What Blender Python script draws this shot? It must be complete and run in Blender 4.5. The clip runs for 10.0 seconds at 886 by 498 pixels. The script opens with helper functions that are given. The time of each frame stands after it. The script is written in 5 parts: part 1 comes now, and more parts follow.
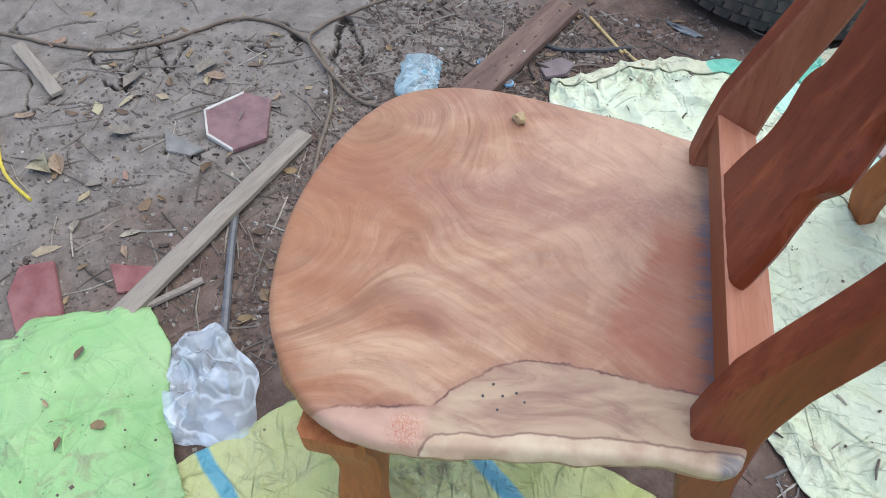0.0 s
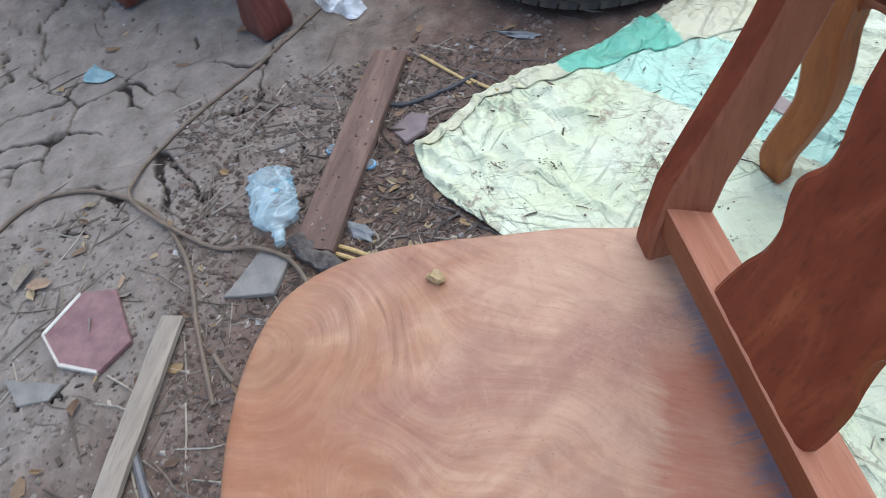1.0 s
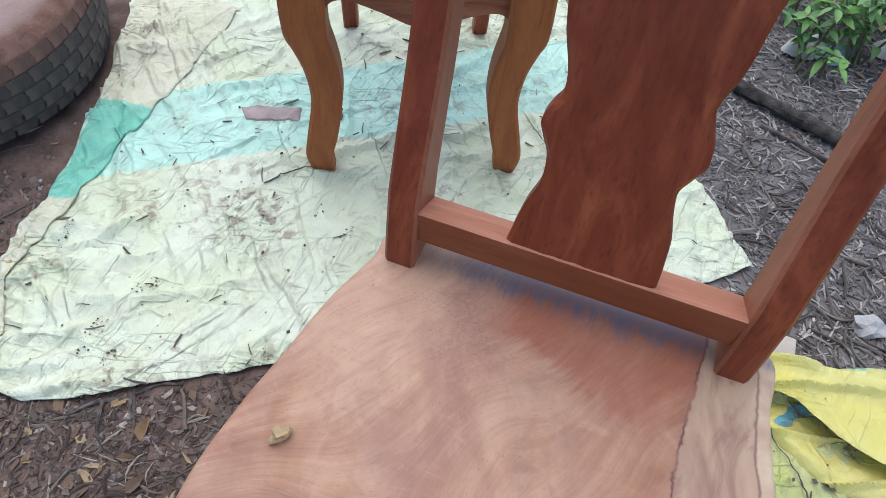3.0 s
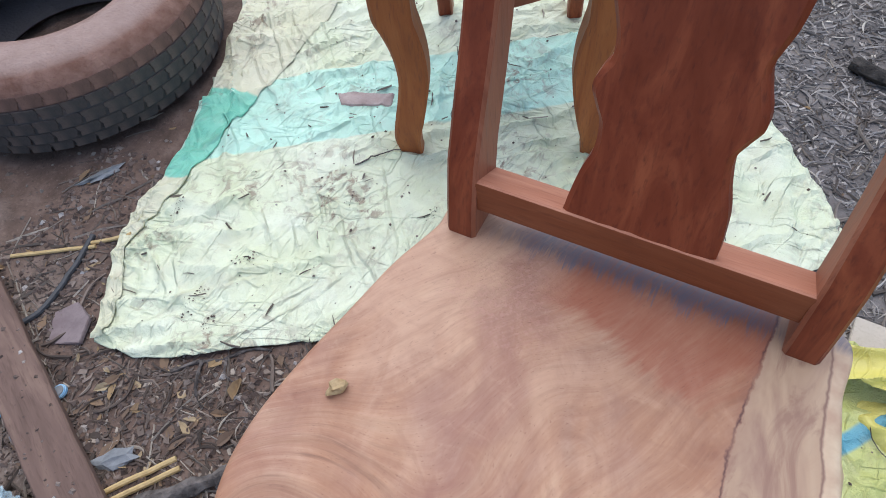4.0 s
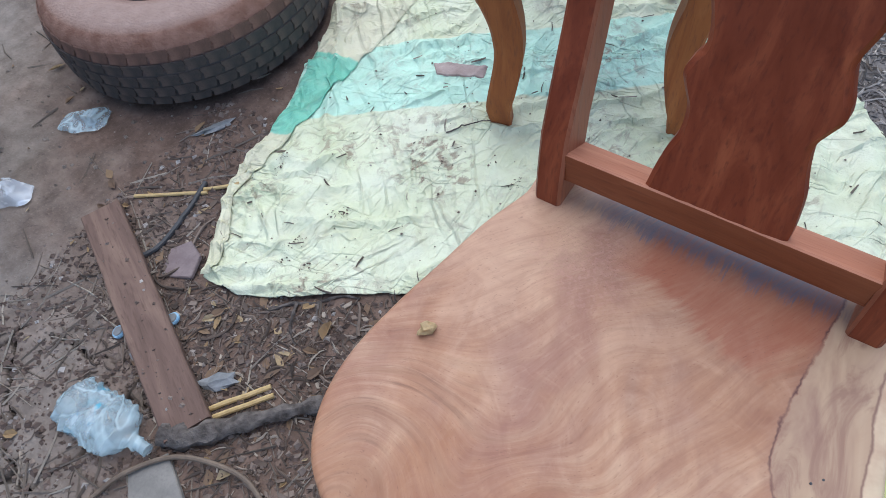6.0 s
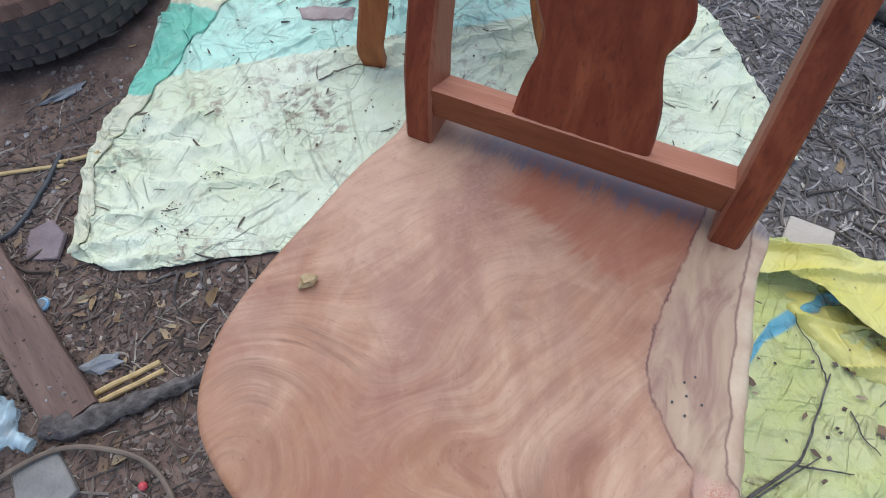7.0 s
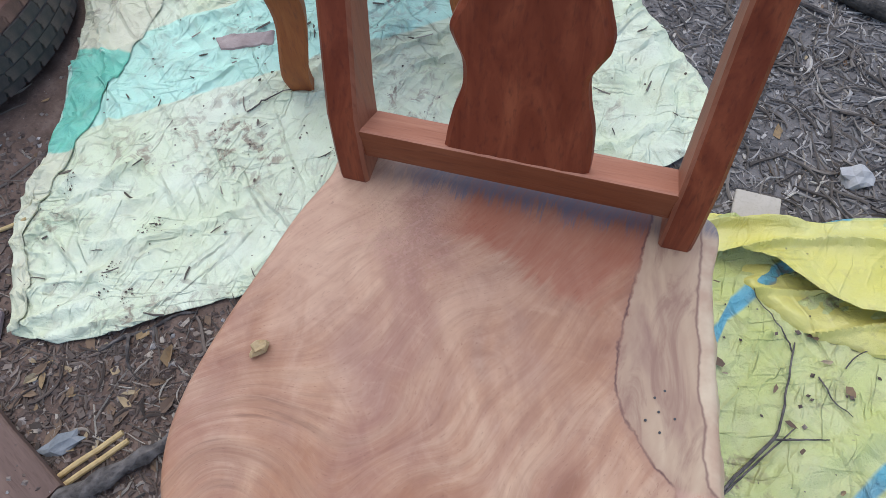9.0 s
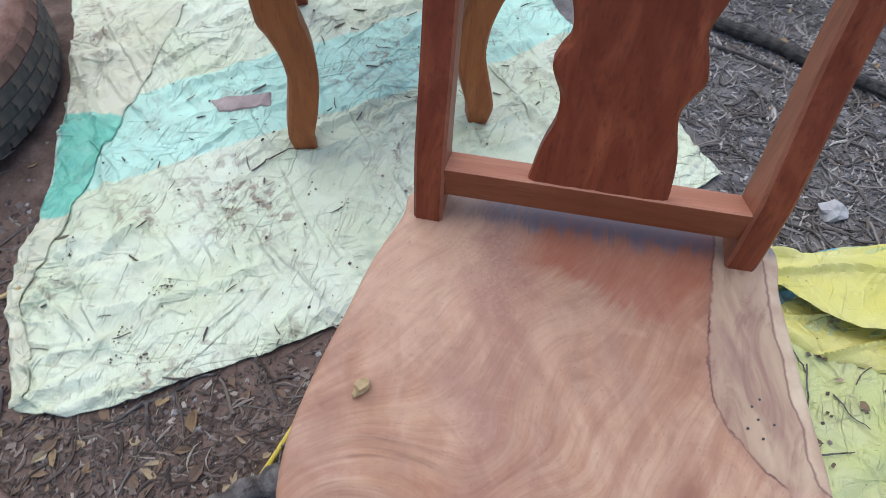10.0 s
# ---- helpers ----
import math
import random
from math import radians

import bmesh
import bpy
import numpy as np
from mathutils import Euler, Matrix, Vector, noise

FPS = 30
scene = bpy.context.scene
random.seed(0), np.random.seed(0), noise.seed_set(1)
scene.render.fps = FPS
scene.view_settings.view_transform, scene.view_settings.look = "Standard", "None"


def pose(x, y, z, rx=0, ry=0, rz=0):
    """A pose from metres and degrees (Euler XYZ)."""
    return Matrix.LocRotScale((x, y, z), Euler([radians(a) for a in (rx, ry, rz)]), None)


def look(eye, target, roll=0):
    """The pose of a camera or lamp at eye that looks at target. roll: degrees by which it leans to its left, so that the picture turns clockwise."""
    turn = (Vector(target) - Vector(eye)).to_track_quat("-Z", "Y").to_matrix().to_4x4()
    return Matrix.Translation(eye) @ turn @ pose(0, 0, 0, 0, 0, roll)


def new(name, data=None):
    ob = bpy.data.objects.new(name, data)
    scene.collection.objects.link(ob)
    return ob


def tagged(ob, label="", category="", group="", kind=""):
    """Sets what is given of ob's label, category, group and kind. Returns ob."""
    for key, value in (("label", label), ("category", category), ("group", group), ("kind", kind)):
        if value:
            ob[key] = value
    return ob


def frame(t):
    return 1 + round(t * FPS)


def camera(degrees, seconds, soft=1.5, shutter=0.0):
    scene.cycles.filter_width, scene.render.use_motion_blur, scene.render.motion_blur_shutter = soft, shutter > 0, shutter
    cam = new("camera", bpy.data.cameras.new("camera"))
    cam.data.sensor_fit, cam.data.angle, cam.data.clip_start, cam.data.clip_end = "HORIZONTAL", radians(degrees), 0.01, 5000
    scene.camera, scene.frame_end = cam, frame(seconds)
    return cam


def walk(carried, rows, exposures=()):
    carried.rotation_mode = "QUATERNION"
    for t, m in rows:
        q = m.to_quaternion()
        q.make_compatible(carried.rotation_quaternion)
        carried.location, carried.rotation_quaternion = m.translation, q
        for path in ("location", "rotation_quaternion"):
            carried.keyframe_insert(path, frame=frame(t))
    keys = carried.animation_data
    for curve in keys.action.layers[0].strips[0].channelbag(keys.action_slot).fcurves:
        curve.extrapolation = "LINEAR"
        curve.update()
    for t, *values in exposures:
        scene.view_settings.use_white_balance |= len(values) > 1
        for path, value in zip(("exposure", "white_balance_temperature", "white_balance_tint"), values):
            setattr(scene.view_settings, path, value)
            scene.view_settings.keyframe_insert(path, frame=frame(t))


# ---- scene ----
cam = camera(66.5, 10.0, soft=0.75, shutter=0.12)
PATH = [
    (0, (0.559, 0.033, 1.118), (-0.639, -0.282, -0.452), -2.9),
    (0.5, (0.48, 0.058, 1.107), (-0.754, -0.354, -0.412), -10.8),
    (0.8, (0.347, 0.0, 1.083), (-0.947, -0.171, -0.432), -12.2),
    (1, (0.244, -0.023, 1.125), (-0.934, -0.03, -0.491), -14.6),
    (1.2, (0.195, -0.012, 1.137), (-0.936, 0.098, -0.509), -16.6),
    (1.5, (0.141, -0.047, 1.133), (-0.856, 0.384, -0.547), -13.6),
    (1.8, (0.061, -0.121, 1.19), (-0.682, 0.624, -0.511), -13.0),
    (2, (0.034, -0.188, 1.192), (-0.443, 0.828, -0.464), -1.0),
    (2.5, (-0.03, -0.226, 1.152), (-0.257, 0.913, -0.476), 9.4),
    (3.8, (0.071, -0.231, 1.122), (-0.535, 0.796, -0.483), -5.4),
    (4, (0.072, -0.235, 1.123), (-0.556, 0.744, -0.504), -6.7),
    (4.5, (0.097, -0.241, 1.135), (-0.551, 0.629, -0.546), -9.2),
    (5, (0.134, -0.261, 1.186), (-0.614, 0.625, -0.443), -10.6),
    (5.2, (0.123, -0.318, 1.193), (-0.763, 0.456, -0.425), -14.4),
    (6.5, (0.083, -0.28, 1.173), (-0.551, 0.58, -0.519), -7.5),
    (7, (0.113, -0.279, 1.163), (-0.361, 0.561, -0.59), -5.2),
    (7.5, (0.165, -0.302, 1.16), (-0.222, 0.4, -0.673), -7.9),
    (8, (0.194, -0.241, 1.173), (-0.326, 0.495, -0.613), -14.3),
    (8.5, (0.15, -0.2, 1.173), (-0.284, 0.616, -0.6), -10.6),
    (9, (0.104, -0.209, 1.171), (-0.254, 0.633, -0.607), -7.7),
    (9.5, (0.084, -0.255, 1.178), (-0.353, 0.561, -0.595), -9.7),
    (10, (-0.079, -0.302, 1.173), (-0.246, 0.768, -0.508), 1.8),
]
walk(cam, [(t, look(eye, target, roll)) for t, eye, target, roll in PATH], exposures=[(0.0, 0.78, 6300, 5), (1.0, 0.74, 6200, 5), (2.5, 0.66, 6300, 9), (4.0, 0.67, 6400, 9), (5.0, 0.66, 6350, 8), (7.5, 0.5, 6150, 7), (8.5, 0.49, 6150, 7), (10.0, 0.55, 6200, 8)])

# ---- light: open shade under a bright overcast sky ----
world = bpy.data.worlds.new("sky")
scene.world = world
world.use_nodes = True
wn = world.node_tree.nodes
sky = wn.new("ShaderNodeTexSky")
sky.sky_type, sky.sun_disc = "NISHITA", False
sky.sun_elevation, sky.sun_rotation = radians(80), radians(55)
sky.air_density, sky.dust_density = 1.0, 1.5
wn["Background"].inputs[1].default_value = 0.15
world.node_tree.links.new(sky.outputs[0], wn["Background"].inputs[0])
sun = new("sun", bpy.data.lights.new("sun", "SUN"))
sun.data.energy, sun.data.angle, sun.data.color = 1.55, radians(75), (1.0, 0.97, 0.93)
sun.matrix_world = look((-1.5, 1.5, 3.2), (0, 0, 0))


# ---- materials ----
class Nodes:
    """Short-hand for building a node material."""

    def __init__(self, name):
        self.m = bpy.data.materials.new(name)
        self.m.use_nodes = True
        self.t = self.m.node_tree
        self.b = self.t.nodes["Principled BSDF"]
        self.co = self.t.nodes.new("ShaderNodeTexCoord").outputs["Object"]

    def put(self, socket, value):
        if hasattr(value, "is_linked"):
            self.t.links.new(value, socket)
        else:
            socket.default_value = value

    def node(self, kind, **ins):
        n = self.t.nodes.new(kind)
        for k, v in ins.items():
            self.put(n.inputs[k.replace("_", " ")], v)
        return n

    def scaled(self, sx, sy, sz, co=None, rot=(0, 0, 0)):
        n = self.t.nodes.new("ShaderNodeMapping")
        self.put(n.inputs["Vector"], co or self.co)
        n.inputs["Scale"].default_value = (sx, sy, sz)
        n.inputs["Rotation"].default_value = rot
        return n.outputs[0]

    def noise(self, scale, detail=4, rough=0.55, dist=0.0, co=None, out=0):
        n = self.node("ShaderNodeTexNoise", Vector=co or self.co, Scale=scale, Detail=detail, Roughness=rough, Distortion=dist)
        return n.outputs[out]

    def voronoi(self, scale, feature="F1", co=None, out=0, rnd=1.0):
        n = self.t.nodes.new("ShaderNodeTexVoronoi")
        n.feature = feature
        self.put(n.inputs["Vector"], co or self.co)
        n.inputs["Scale"].default_value = scale
        n.inputs["Randomness"].default_value = rnd
        return n.outputs[out]

    def math(self, op, a, b=0.0, c=0.0):
        n = self.t.nodes.new("ShaderNodeMath")
        n.operation = op
        for s, v in zip(n.inputs, (a, b, c)):
            self.put(s, v)
        return n.outputs[0]

    def span(self, v, lo, hi, to0=0.0, to1=1.0):
        n = self.t.nodes.new("ShaderNodeMapRange")
        for s, x in zip(n.inputs, (v, lo, hi, to0, to1)):
            self.put(s, x)
        return n.outputs[0]

    def ramp(self, v, stops):
        n = self.t.nodes.new("ShaderNodeValToRGB")
        e = n.color_ramp.elements
        while len(e) < len(stops):
            e.new(0.5)
        for el, (p, c) in zip(e, stops):
            el.position, el.color = p, (*c, 1)
        self.put(n.inputs[0], v)
        return n.outputs[0]

    def mix(self, f, a, b, mode="MIX"):
        n = self.t.nodes.new("ShaderNodeMix")
        n.data_type, n.blend_type = "RGBA", mode
        self.put(n.inputs["Factor"], f)
        for s, v in ((n.inputs[6], a), (n.inputs[7], b)):
            self.put(s, v if hasattr(v, "is_linked") else (*v, 1))
        return n.outputs[2]

    def attr(self, name):
        n = self.t.nodes.new("ShaderNodeAttribute")
        n.attribute_name = name
        return n.outputs["Fac"]

    def island(self):
        return self.t.nodes.new("ShaderNodeNewGeometry").outputs["Random Per Island"]

    def xyz(self, co=None):
        return self.node("ShaderNodeSeparateXYZ", Vector=co or self.co).outputs

    def bump(self, h, strength=0.3, dist=0.002):
        n = self.node("ShaderNodeBump", Height=h, Strength=strength, Distance=dist)
        self.t.links.new(n.outputs[0], self.b.inputs["Normal"])

    def done(self, color=None, rough=0.6, spec=0.5, metal=0.0, **more):
        for k, v in (("Base Color", color), ("Roughness", rough), ("Specular IOR Level", spec), ("Metallic", metal), *more.items()):
            if v is None:
                continue
            if isinstance(v, tuple) and len(v) == 3:
                v = (*v, 1)
            self.put(self.b.inputs[k.replace("_", " ")], v)
        return self.m


def wood(name, dark, mid, light, along="z", rough=0.5, scale=1.0, streak=(0.1, 0.04, 0.03)):
    """Oiled timber with grain that runs along one axis."""
    n = Nodes(name)
    st = {"x": (1, 9, 9), "y": (9, 1, 9), "z": (9, 9, 1)}[along]
    co = n.scaled(*[s * scale for s in st])
    warp = n.noise(1.3 * scale, 3, out=1)
    co2 = n.mix(0.18, co, warp, "ADD")
    grain = n.noise(2.2, 5, 0.6, 1.6, co2)
    fine = n.noise(24, 3, 0.6, 0.3, co)
    col = n.ramp(grain, [(0.28, dark), (0.5, mid), (0.72, light)])
    col = n.mix(n.span(fine, 0.52, 0.74, 0, 0.6), col, streak)
    blot = n.noise(7 * scale, 3)
    col = n.mix(n.span(blot, 0.35, 0.7, 0.0, 0.35), col, mid)
    n.bump(fine, 0.25, 0.0015)
    return n.done(col, n.span(grain, 0.3, 0.7, rough - 0.08, rough + 0.12), 0.27)


def plain(name, c0, c1, scale=30, rough=0.6, bump=0.3, spec=0.5, metal=0.0, fine=180, depth=0.002):
    """A worn surface of two near colours, with stains and grain."""
    n = Nodes(name)
    a, f = n.noise(scale, 5, 0.6), n.noise(fine, 3)
    col = n.mix(n.span(a, 0.35, 0.65), c0, c1)
    col = n.mix(n.span(f, 0.5, 0.8, 0, 0.3), col, tuple(0.5 * v for v in c0))
    n.bump(n.math("ADD", a, n.math("MULTIPLY", f, 0.4)), bump, depth)
    return n.done(col, n.span(a, 0.3, 0.7, max(rough - 0.1, 0.05), min(rough + 0.12, 1)), spec, metal)


def scattered(name, stops, rough=0.85):
    """Litter: each loose piece takes its own colour."""
    n = Nodes(name)
    col = n.ramp(n.island(), stops)
    f = n.noise(90, 4)
    col = n.mix(n.span(f, 0.4, 0.75, 0, 0.45), col, (0.1, 0.075, 0.06))
    n.bump(f, 0.3, 0.002)
    return n.done(col, rough, 0.3)


def seat_wood():
    """Broad swirling figure, with a pale sapwood edge, a dark seam and a grey-blue stain at the back."""
    n = Nodes("sanded_figured_wood")
    x, y, z = n.xyz()
    warp = n.noise(3.2, 3, 0.5, 0.6, out=1)
    co = n.mix(0.16, n.co, warp, "ADD")
    # growth layers: the lines of equal height of a slanting, bulging field
    v = n.math("ADD", n.math("MULTIPLY", x, 0.75), n.math("MULTIPLY", y, -0.42))
    v = n.math("ADD", v, n.math("MULTIPLY", n.noise(3.4, 2, 0.45), 0.13))

    def bell(kx, ky, r, up, co=None):
        dist = n.node("ShaderNodeVectorMath", Vector=co or n.co)
        dist.operation = "DISTANCE"
        dist.inputs[1].default_value = (kx, ky, 0.45)
        m = n.t.nodes.new("ShaderNodeMapRange")
        m.interpolation_type = "SMOOTHERSTEP"
        n.put(m.inputs[0], dist.outputs["Value"])
        for k, q in zip((1, 2, 3, 4), (0.0, r, up, 0.0)):
            m.inputs[k].default_value = q
        return m.outputs[0]

    for spot in ((-0.22, -0.22, 0.23, 0.15), (0.13, -0.37, 0.3, -0.25), (0.0, -0.15, 0.1, 0.03), (-0.03, 0.05, 0.14, 0.03)):
        v = n.math("ADD", v, bell(*spot))

    def layer(along):
        return n.node("ShaderNodeCombineXYZ", X=v, Y=n.math("MULTIPLY", x, along), Z=n.math("MULTIPLY", y, along)).outputs[0]

    lay = layer(0.06)
    rings_ = n.noise(30, 3, 0.6, 0.0, lay)
    lines = n.noise(130, 3, 0.65, 0.0, lay)
    fibre = n.noise(430, 3, 0.65, 0.0, layer(0.09))
    pores = n.noise(800, 2, 0.5, 0.0, layer(0.22))
    broad = n.noise(5.5, 4, 0.5, 1.2, n.scaled(1.3, 0.7, 1, co))
    tone = n.math("ADD", n.math("MULTIPLY", broad, 0.5), n.math("MULTIPLY", rings_, 0.5))
    col = n.ramp(tone, [(0.37, (0.225, 0.082, 0.038)), (0.45, (0.335, 0.147, 0.075)), (0.53, (0.43, 0.22, 0.122)), (0.62, (0.56, 0.345, 0.21))])
    mottle = n.noise(26, 5, 0.68, 0.9, n.scaled(1.0, 0.5, 1, None, (0, 0, 0.35)))
    col = n.mix(n.span(mottle, 0.5, 0.7, 0, 0.3), col, (0.23, 0.095, 0.06))
    # pale patches and blotches
    blotch = n.noise(9, 5, 0.62, 1.4, n.scaled(1.0, 0.6, 1, None, (0, 0, 0.35)))
    col = n.mix(n.span(blotch, 0.52, 0.68, 0, 0.4), col, (0.49, 0.285, 0.18))
    soft = n.mix(0.12, n.co, n.noise(11, 4, 0.6, out=1), "ADD")
    for kx, ky, r, q in ((-0.1, 0.12, 0.085, 0.75), (-0.085, 0.075, 0.05, 0.6), (0.14, 0.06, 0.1, 0.4)):
        col = n.mix(bell(kx, ky, r, q, soft), col, (0.55, 0.35, 0.235))
    # sky sheen painted into the colour, paler towards the left back
    sheen = n.math("MULTIPLY", n.span(n.math("ADD", y, n.math("MULTIPLY", n.math("SUBTRACT", blotch, 0.5), 0.5)), -0.12, 0.08), n.span(n.math("ADD", x, n.math("MULTIPLY", n.math("SUBTRACT", broad, 0.5), 0.5)), 0.16, -0.06))
    col = n.mix(n.math("MULTIPLY", sheen, 0.5), col, (0.58, 0.37, 0.25))
    # mauve heartwood band from the back to the front corner
    band = n.math("ABSOLUTE", n.math("ADD", n.math("ADD", x, 0.075), n.math("MULTIPLY", n.math("SUBTRACT", n.noise(6, 4, 0.6, 0.5), 0.5), 0.3)))
    col = n.mix(n.span(band, 0.05, 0.0, 0, 0.5), col, (0.25, 0.1, 0.08))
    for kx, ky, r, q, c in ((-0.08, -0.16, 0.095, 0.85, (0.2, 0.092, 0.076)), (0.01, -0.14, 0.035, 0.6, (0.16, 0.075, 0.05)), (0.146, -0.125, 0.075, 0.6, (0.25, 0.1, 0.06)), (0.2, -0.2, 0.05, 0.45, (0.24, 0.1, 0.06)), (-0.13, -0.06, 0.05, 0.4, (0.3, 0.11, 0.075))):
        col = n.mix(bell(kx, ky, r, q, soft), col, c)
    cloud = n.noise(13, 6, 0.7, 2.2, n.mix(0.1, n.co, warp, "ADD"))
    col = n.mix(n.span(cloud, 0.5, 0.66, 0, 0.25), col, (0.24, 0.095, 0.058))
    col = n.mix(n.span(cloud, 0.46, 0.34, 0, 0.25), col, (0.58, 0.36, 0.23))
    mauve = n.noise(5.0, 3, 0.5, 0.5, n.scaled(1.5, 1, 1))
    col = n.mix(n.span(mauve, 0.52, 0.68, 0, 0.4), col, (0.26, 0.115, 0.088))
    col = n.mix(n.span(n.math("ADD", y, n.math("MULTIPLY", n.math("SUBTRACT", broad, 0.5), 0.4)), -0.1, -0.26, 0, 0.55), col, (0.34, 0.135, 0.052))
    # growth lines, strongest in the two swirls
    swirl = n.math("MAXIMUM", bell(-0.19, -0.19, 0.2, 1.6), bell(0.1, -0.27, 0.24, 1.6))
    swirl = n.math("ADD", 0.3, n.math("MULTIPLY", n.math("MINIMUM", swirl, 1.0), 0.7))
    col = n.mix(n.math("MULTIPLY", n.span(rings_, 0.53, 0.68, 0, 0.75), swirl), col, (0.24, 0.095, 0.045))
    col = n.mix(n.math("MULTIPLY", n.math("MULTIPLY", n.span(lines, 0.53, 0.7, 0, 0.6), n.span(n.noise(7, 3, 0.6), 0.42, 0.6, 0.15, 1.0)), swirl), col, (0.17, 0.072, 0.042))
    col = n.mix(n.span(fibre, 0.5, 0.74, 0, 0.13), col, (0.19, 0.075, 0.045))
    col = n.mix(n.span(fibre, 0.46, 0.3, 0, 0.08), col, (0.58, 0.4, 0.28))
    streak = n.noise(170, 3, 0.6, 0.0, layer(0.05))
    col = n.mix(n.span(streak, 0.52, 0.68, 0, 0.22), col, (0.26, 0.1, 0.06))
    col = n.mix(n.span(streak, 0.46, 0.32, 0, 0.09), col, (0.58, 0.37, 0.25))
    # torn grain where the plane lifted the fibres, paler and rougher
    torn = n.math("MULTIPLY", bell(-0.02, 0.21, 0.14, 1.4, soft), n.span(n.noise(170, 3, 0.6), 0.48, 0.6))
    col = n.mix(n.math("MULTIPLY", torn, 0.35), col, (0.5, 0.26, 0.2))
    # red heartwood patch with a ragged lower edge
    ragged = n.math("MULTIPLY", n.math("SUBTRACT", n.noise(90, 4, 0.65, 0.0, layer(0.12)), 0.5), 0.075)
    yr = n.math("ADD", y, ragged)
    under = n.math("SUBTRACT", yr, n.math("SUBTRACT", 0.148, n.math("MULTIPLY", n.math("MAXIMUM", x, 0.0), 0.38)))
    beside = n.math("SUBTRACT", n.math("SUBTRACT", yr, 0.1), n.math("MULTIPLY", n.math("SUBTRACT", x, 0.125), 1.1))
    red = n.math("MULTIPLY", n.math("MULTIPLY", n.span(under, -0.006, 0.014), n.span(beside, -0.02, 0.014)), n.span(x, -0.07, -0.02))
    red = n.math("MULTIPLY", red, n.span(n.math("ADD", broad, n.math("MULTIPLY", fibre, 0.5)), 0.5, 0.95, 0.55, 0.92))
    col = n.mix(red, col, (0.3, 0.082, 0.04))
    col = n.mix(n.span(pores, 0.65, 0.72, 0, 0.4), col, (0.17, 0.065, 0.04))
    # sapwood edge, known by its distance from the seam
    d = n.math("ADD", n.attr("seam"), n.math("MULTIPLY", n.math("SUBTRACT", n.noise(46, 4, 0.65), 0.5), 0.012))
    pale = n.ramp(n.noise(9, 4, 0.55, 0.8, n.scaled(2.2, 0.6, 1)), [(0.3, (0.28, 0.15, 0.105)), (0.48, (0.43, 0.28, 0.175)), (0.7, (0.54, 0.39, 0.25))])
    pale = n.mix(n.span(fibre, 0.55, 0.8, 0, 0.3), pale, (0.4, 0.24, 0.16))
    pale = n.mix(n.span(n.noise(17, 5, 0.65, 1.2, n.scaled(1.6, 0.5, 1)), 0.5, 0.66, 0, 0.75), pale, (0.25, 0.125, 0.085))
    pale = n.mix(n.span(y, -0.064, -0.074, 0, 0.7), pale, (0.56, 0.33, 0.24))
    knot = n.node("ShaderNodeVectorMath", Vector=n.co)
    knot.operation = "DISTANCE"
    knot.inputs[1].default_value = (0.29, -0.088, 0.45)
    vein = n.span(n.voronoi(230, "DISTANCE_TO_EDGE", n.mix(0.02, n.co, n.noise(90, 3, out=1), "ADD")), 0.1, 0.02)
    pale = n.mix(n.math("MULTIPLY", vein, n.span(knot.outputs["Value"], 0.026, 0.012, 0, 0.8)), pale, (0.42, 0.11, 0.04))
    col = n.mix(n.span(d, -0.001, 0.003), col, pale)
    col = n.mix(n.span(n.math("ABSOLUTE", d), 0.014, 0.0, 0, 0.35), col, (0.24, 0.1, 0.07))
    line = n.math("SUBTRACT", 1.0, n.span(n.math("ABSOLUTE", d), 0.0002, 0.0022))
    col = n.mix(n.math("MULTIPLY", line, n.span(n.noise(22, 3), 0.35, 0.6, 0.15, 0.95)), col, (0.1, 0.035, 0.03))
    d2 = n.math("ADD", n.attr("bark"), n.math("MULTIPLY", n.math("SUBTRACT", n.noise(28, 3), 0.5), 0.014))
    col = n.mix(n.span(d2, -0.001, 0.003), col, n.mix(n.span(n.noise(19, 4, 0.6), 0.4, 0.65), (0.62, 0.47, 0.31), (0.48, 0.31, 0.2)))
    line2 = n.math("SUBTRACT", 1.0, n.span(n.math("ABSOLUTE", d2), 0.0003, 0.0022))
    col = n.mix(n.math("MULTIPLY", line2, 0.75), col, (0.16, 0.07, 0.055))
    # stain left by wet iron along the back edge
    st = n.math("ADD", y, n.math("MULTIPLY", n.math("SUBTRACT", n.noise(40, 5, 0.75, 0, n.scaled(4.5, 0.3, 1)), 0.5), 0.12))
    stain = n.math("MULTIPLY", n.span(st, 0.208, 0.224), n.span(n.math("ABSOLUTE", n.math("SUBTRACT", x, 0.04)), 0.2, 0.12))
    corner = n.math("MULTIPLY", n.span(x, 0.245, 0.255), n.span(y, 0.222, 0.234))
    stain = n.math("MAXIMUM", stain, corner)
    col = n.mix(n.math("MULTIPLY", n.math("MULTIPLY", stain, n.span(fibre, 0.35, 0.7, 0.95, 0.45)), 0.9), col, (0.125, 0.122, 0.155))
    n.bump(n.math("ADD", n.math("ADD", n.math("MULTIPLY", fibre, 0.25), n.math("MULTIPLY", torn, 0.8)), n.math("MULTIPLY", broad, 0.6)), 0.3, 0.0018)
    return n.done(col, n.span(fibre, 0.3, 0.7, 0.38, 0.52), 0.42)


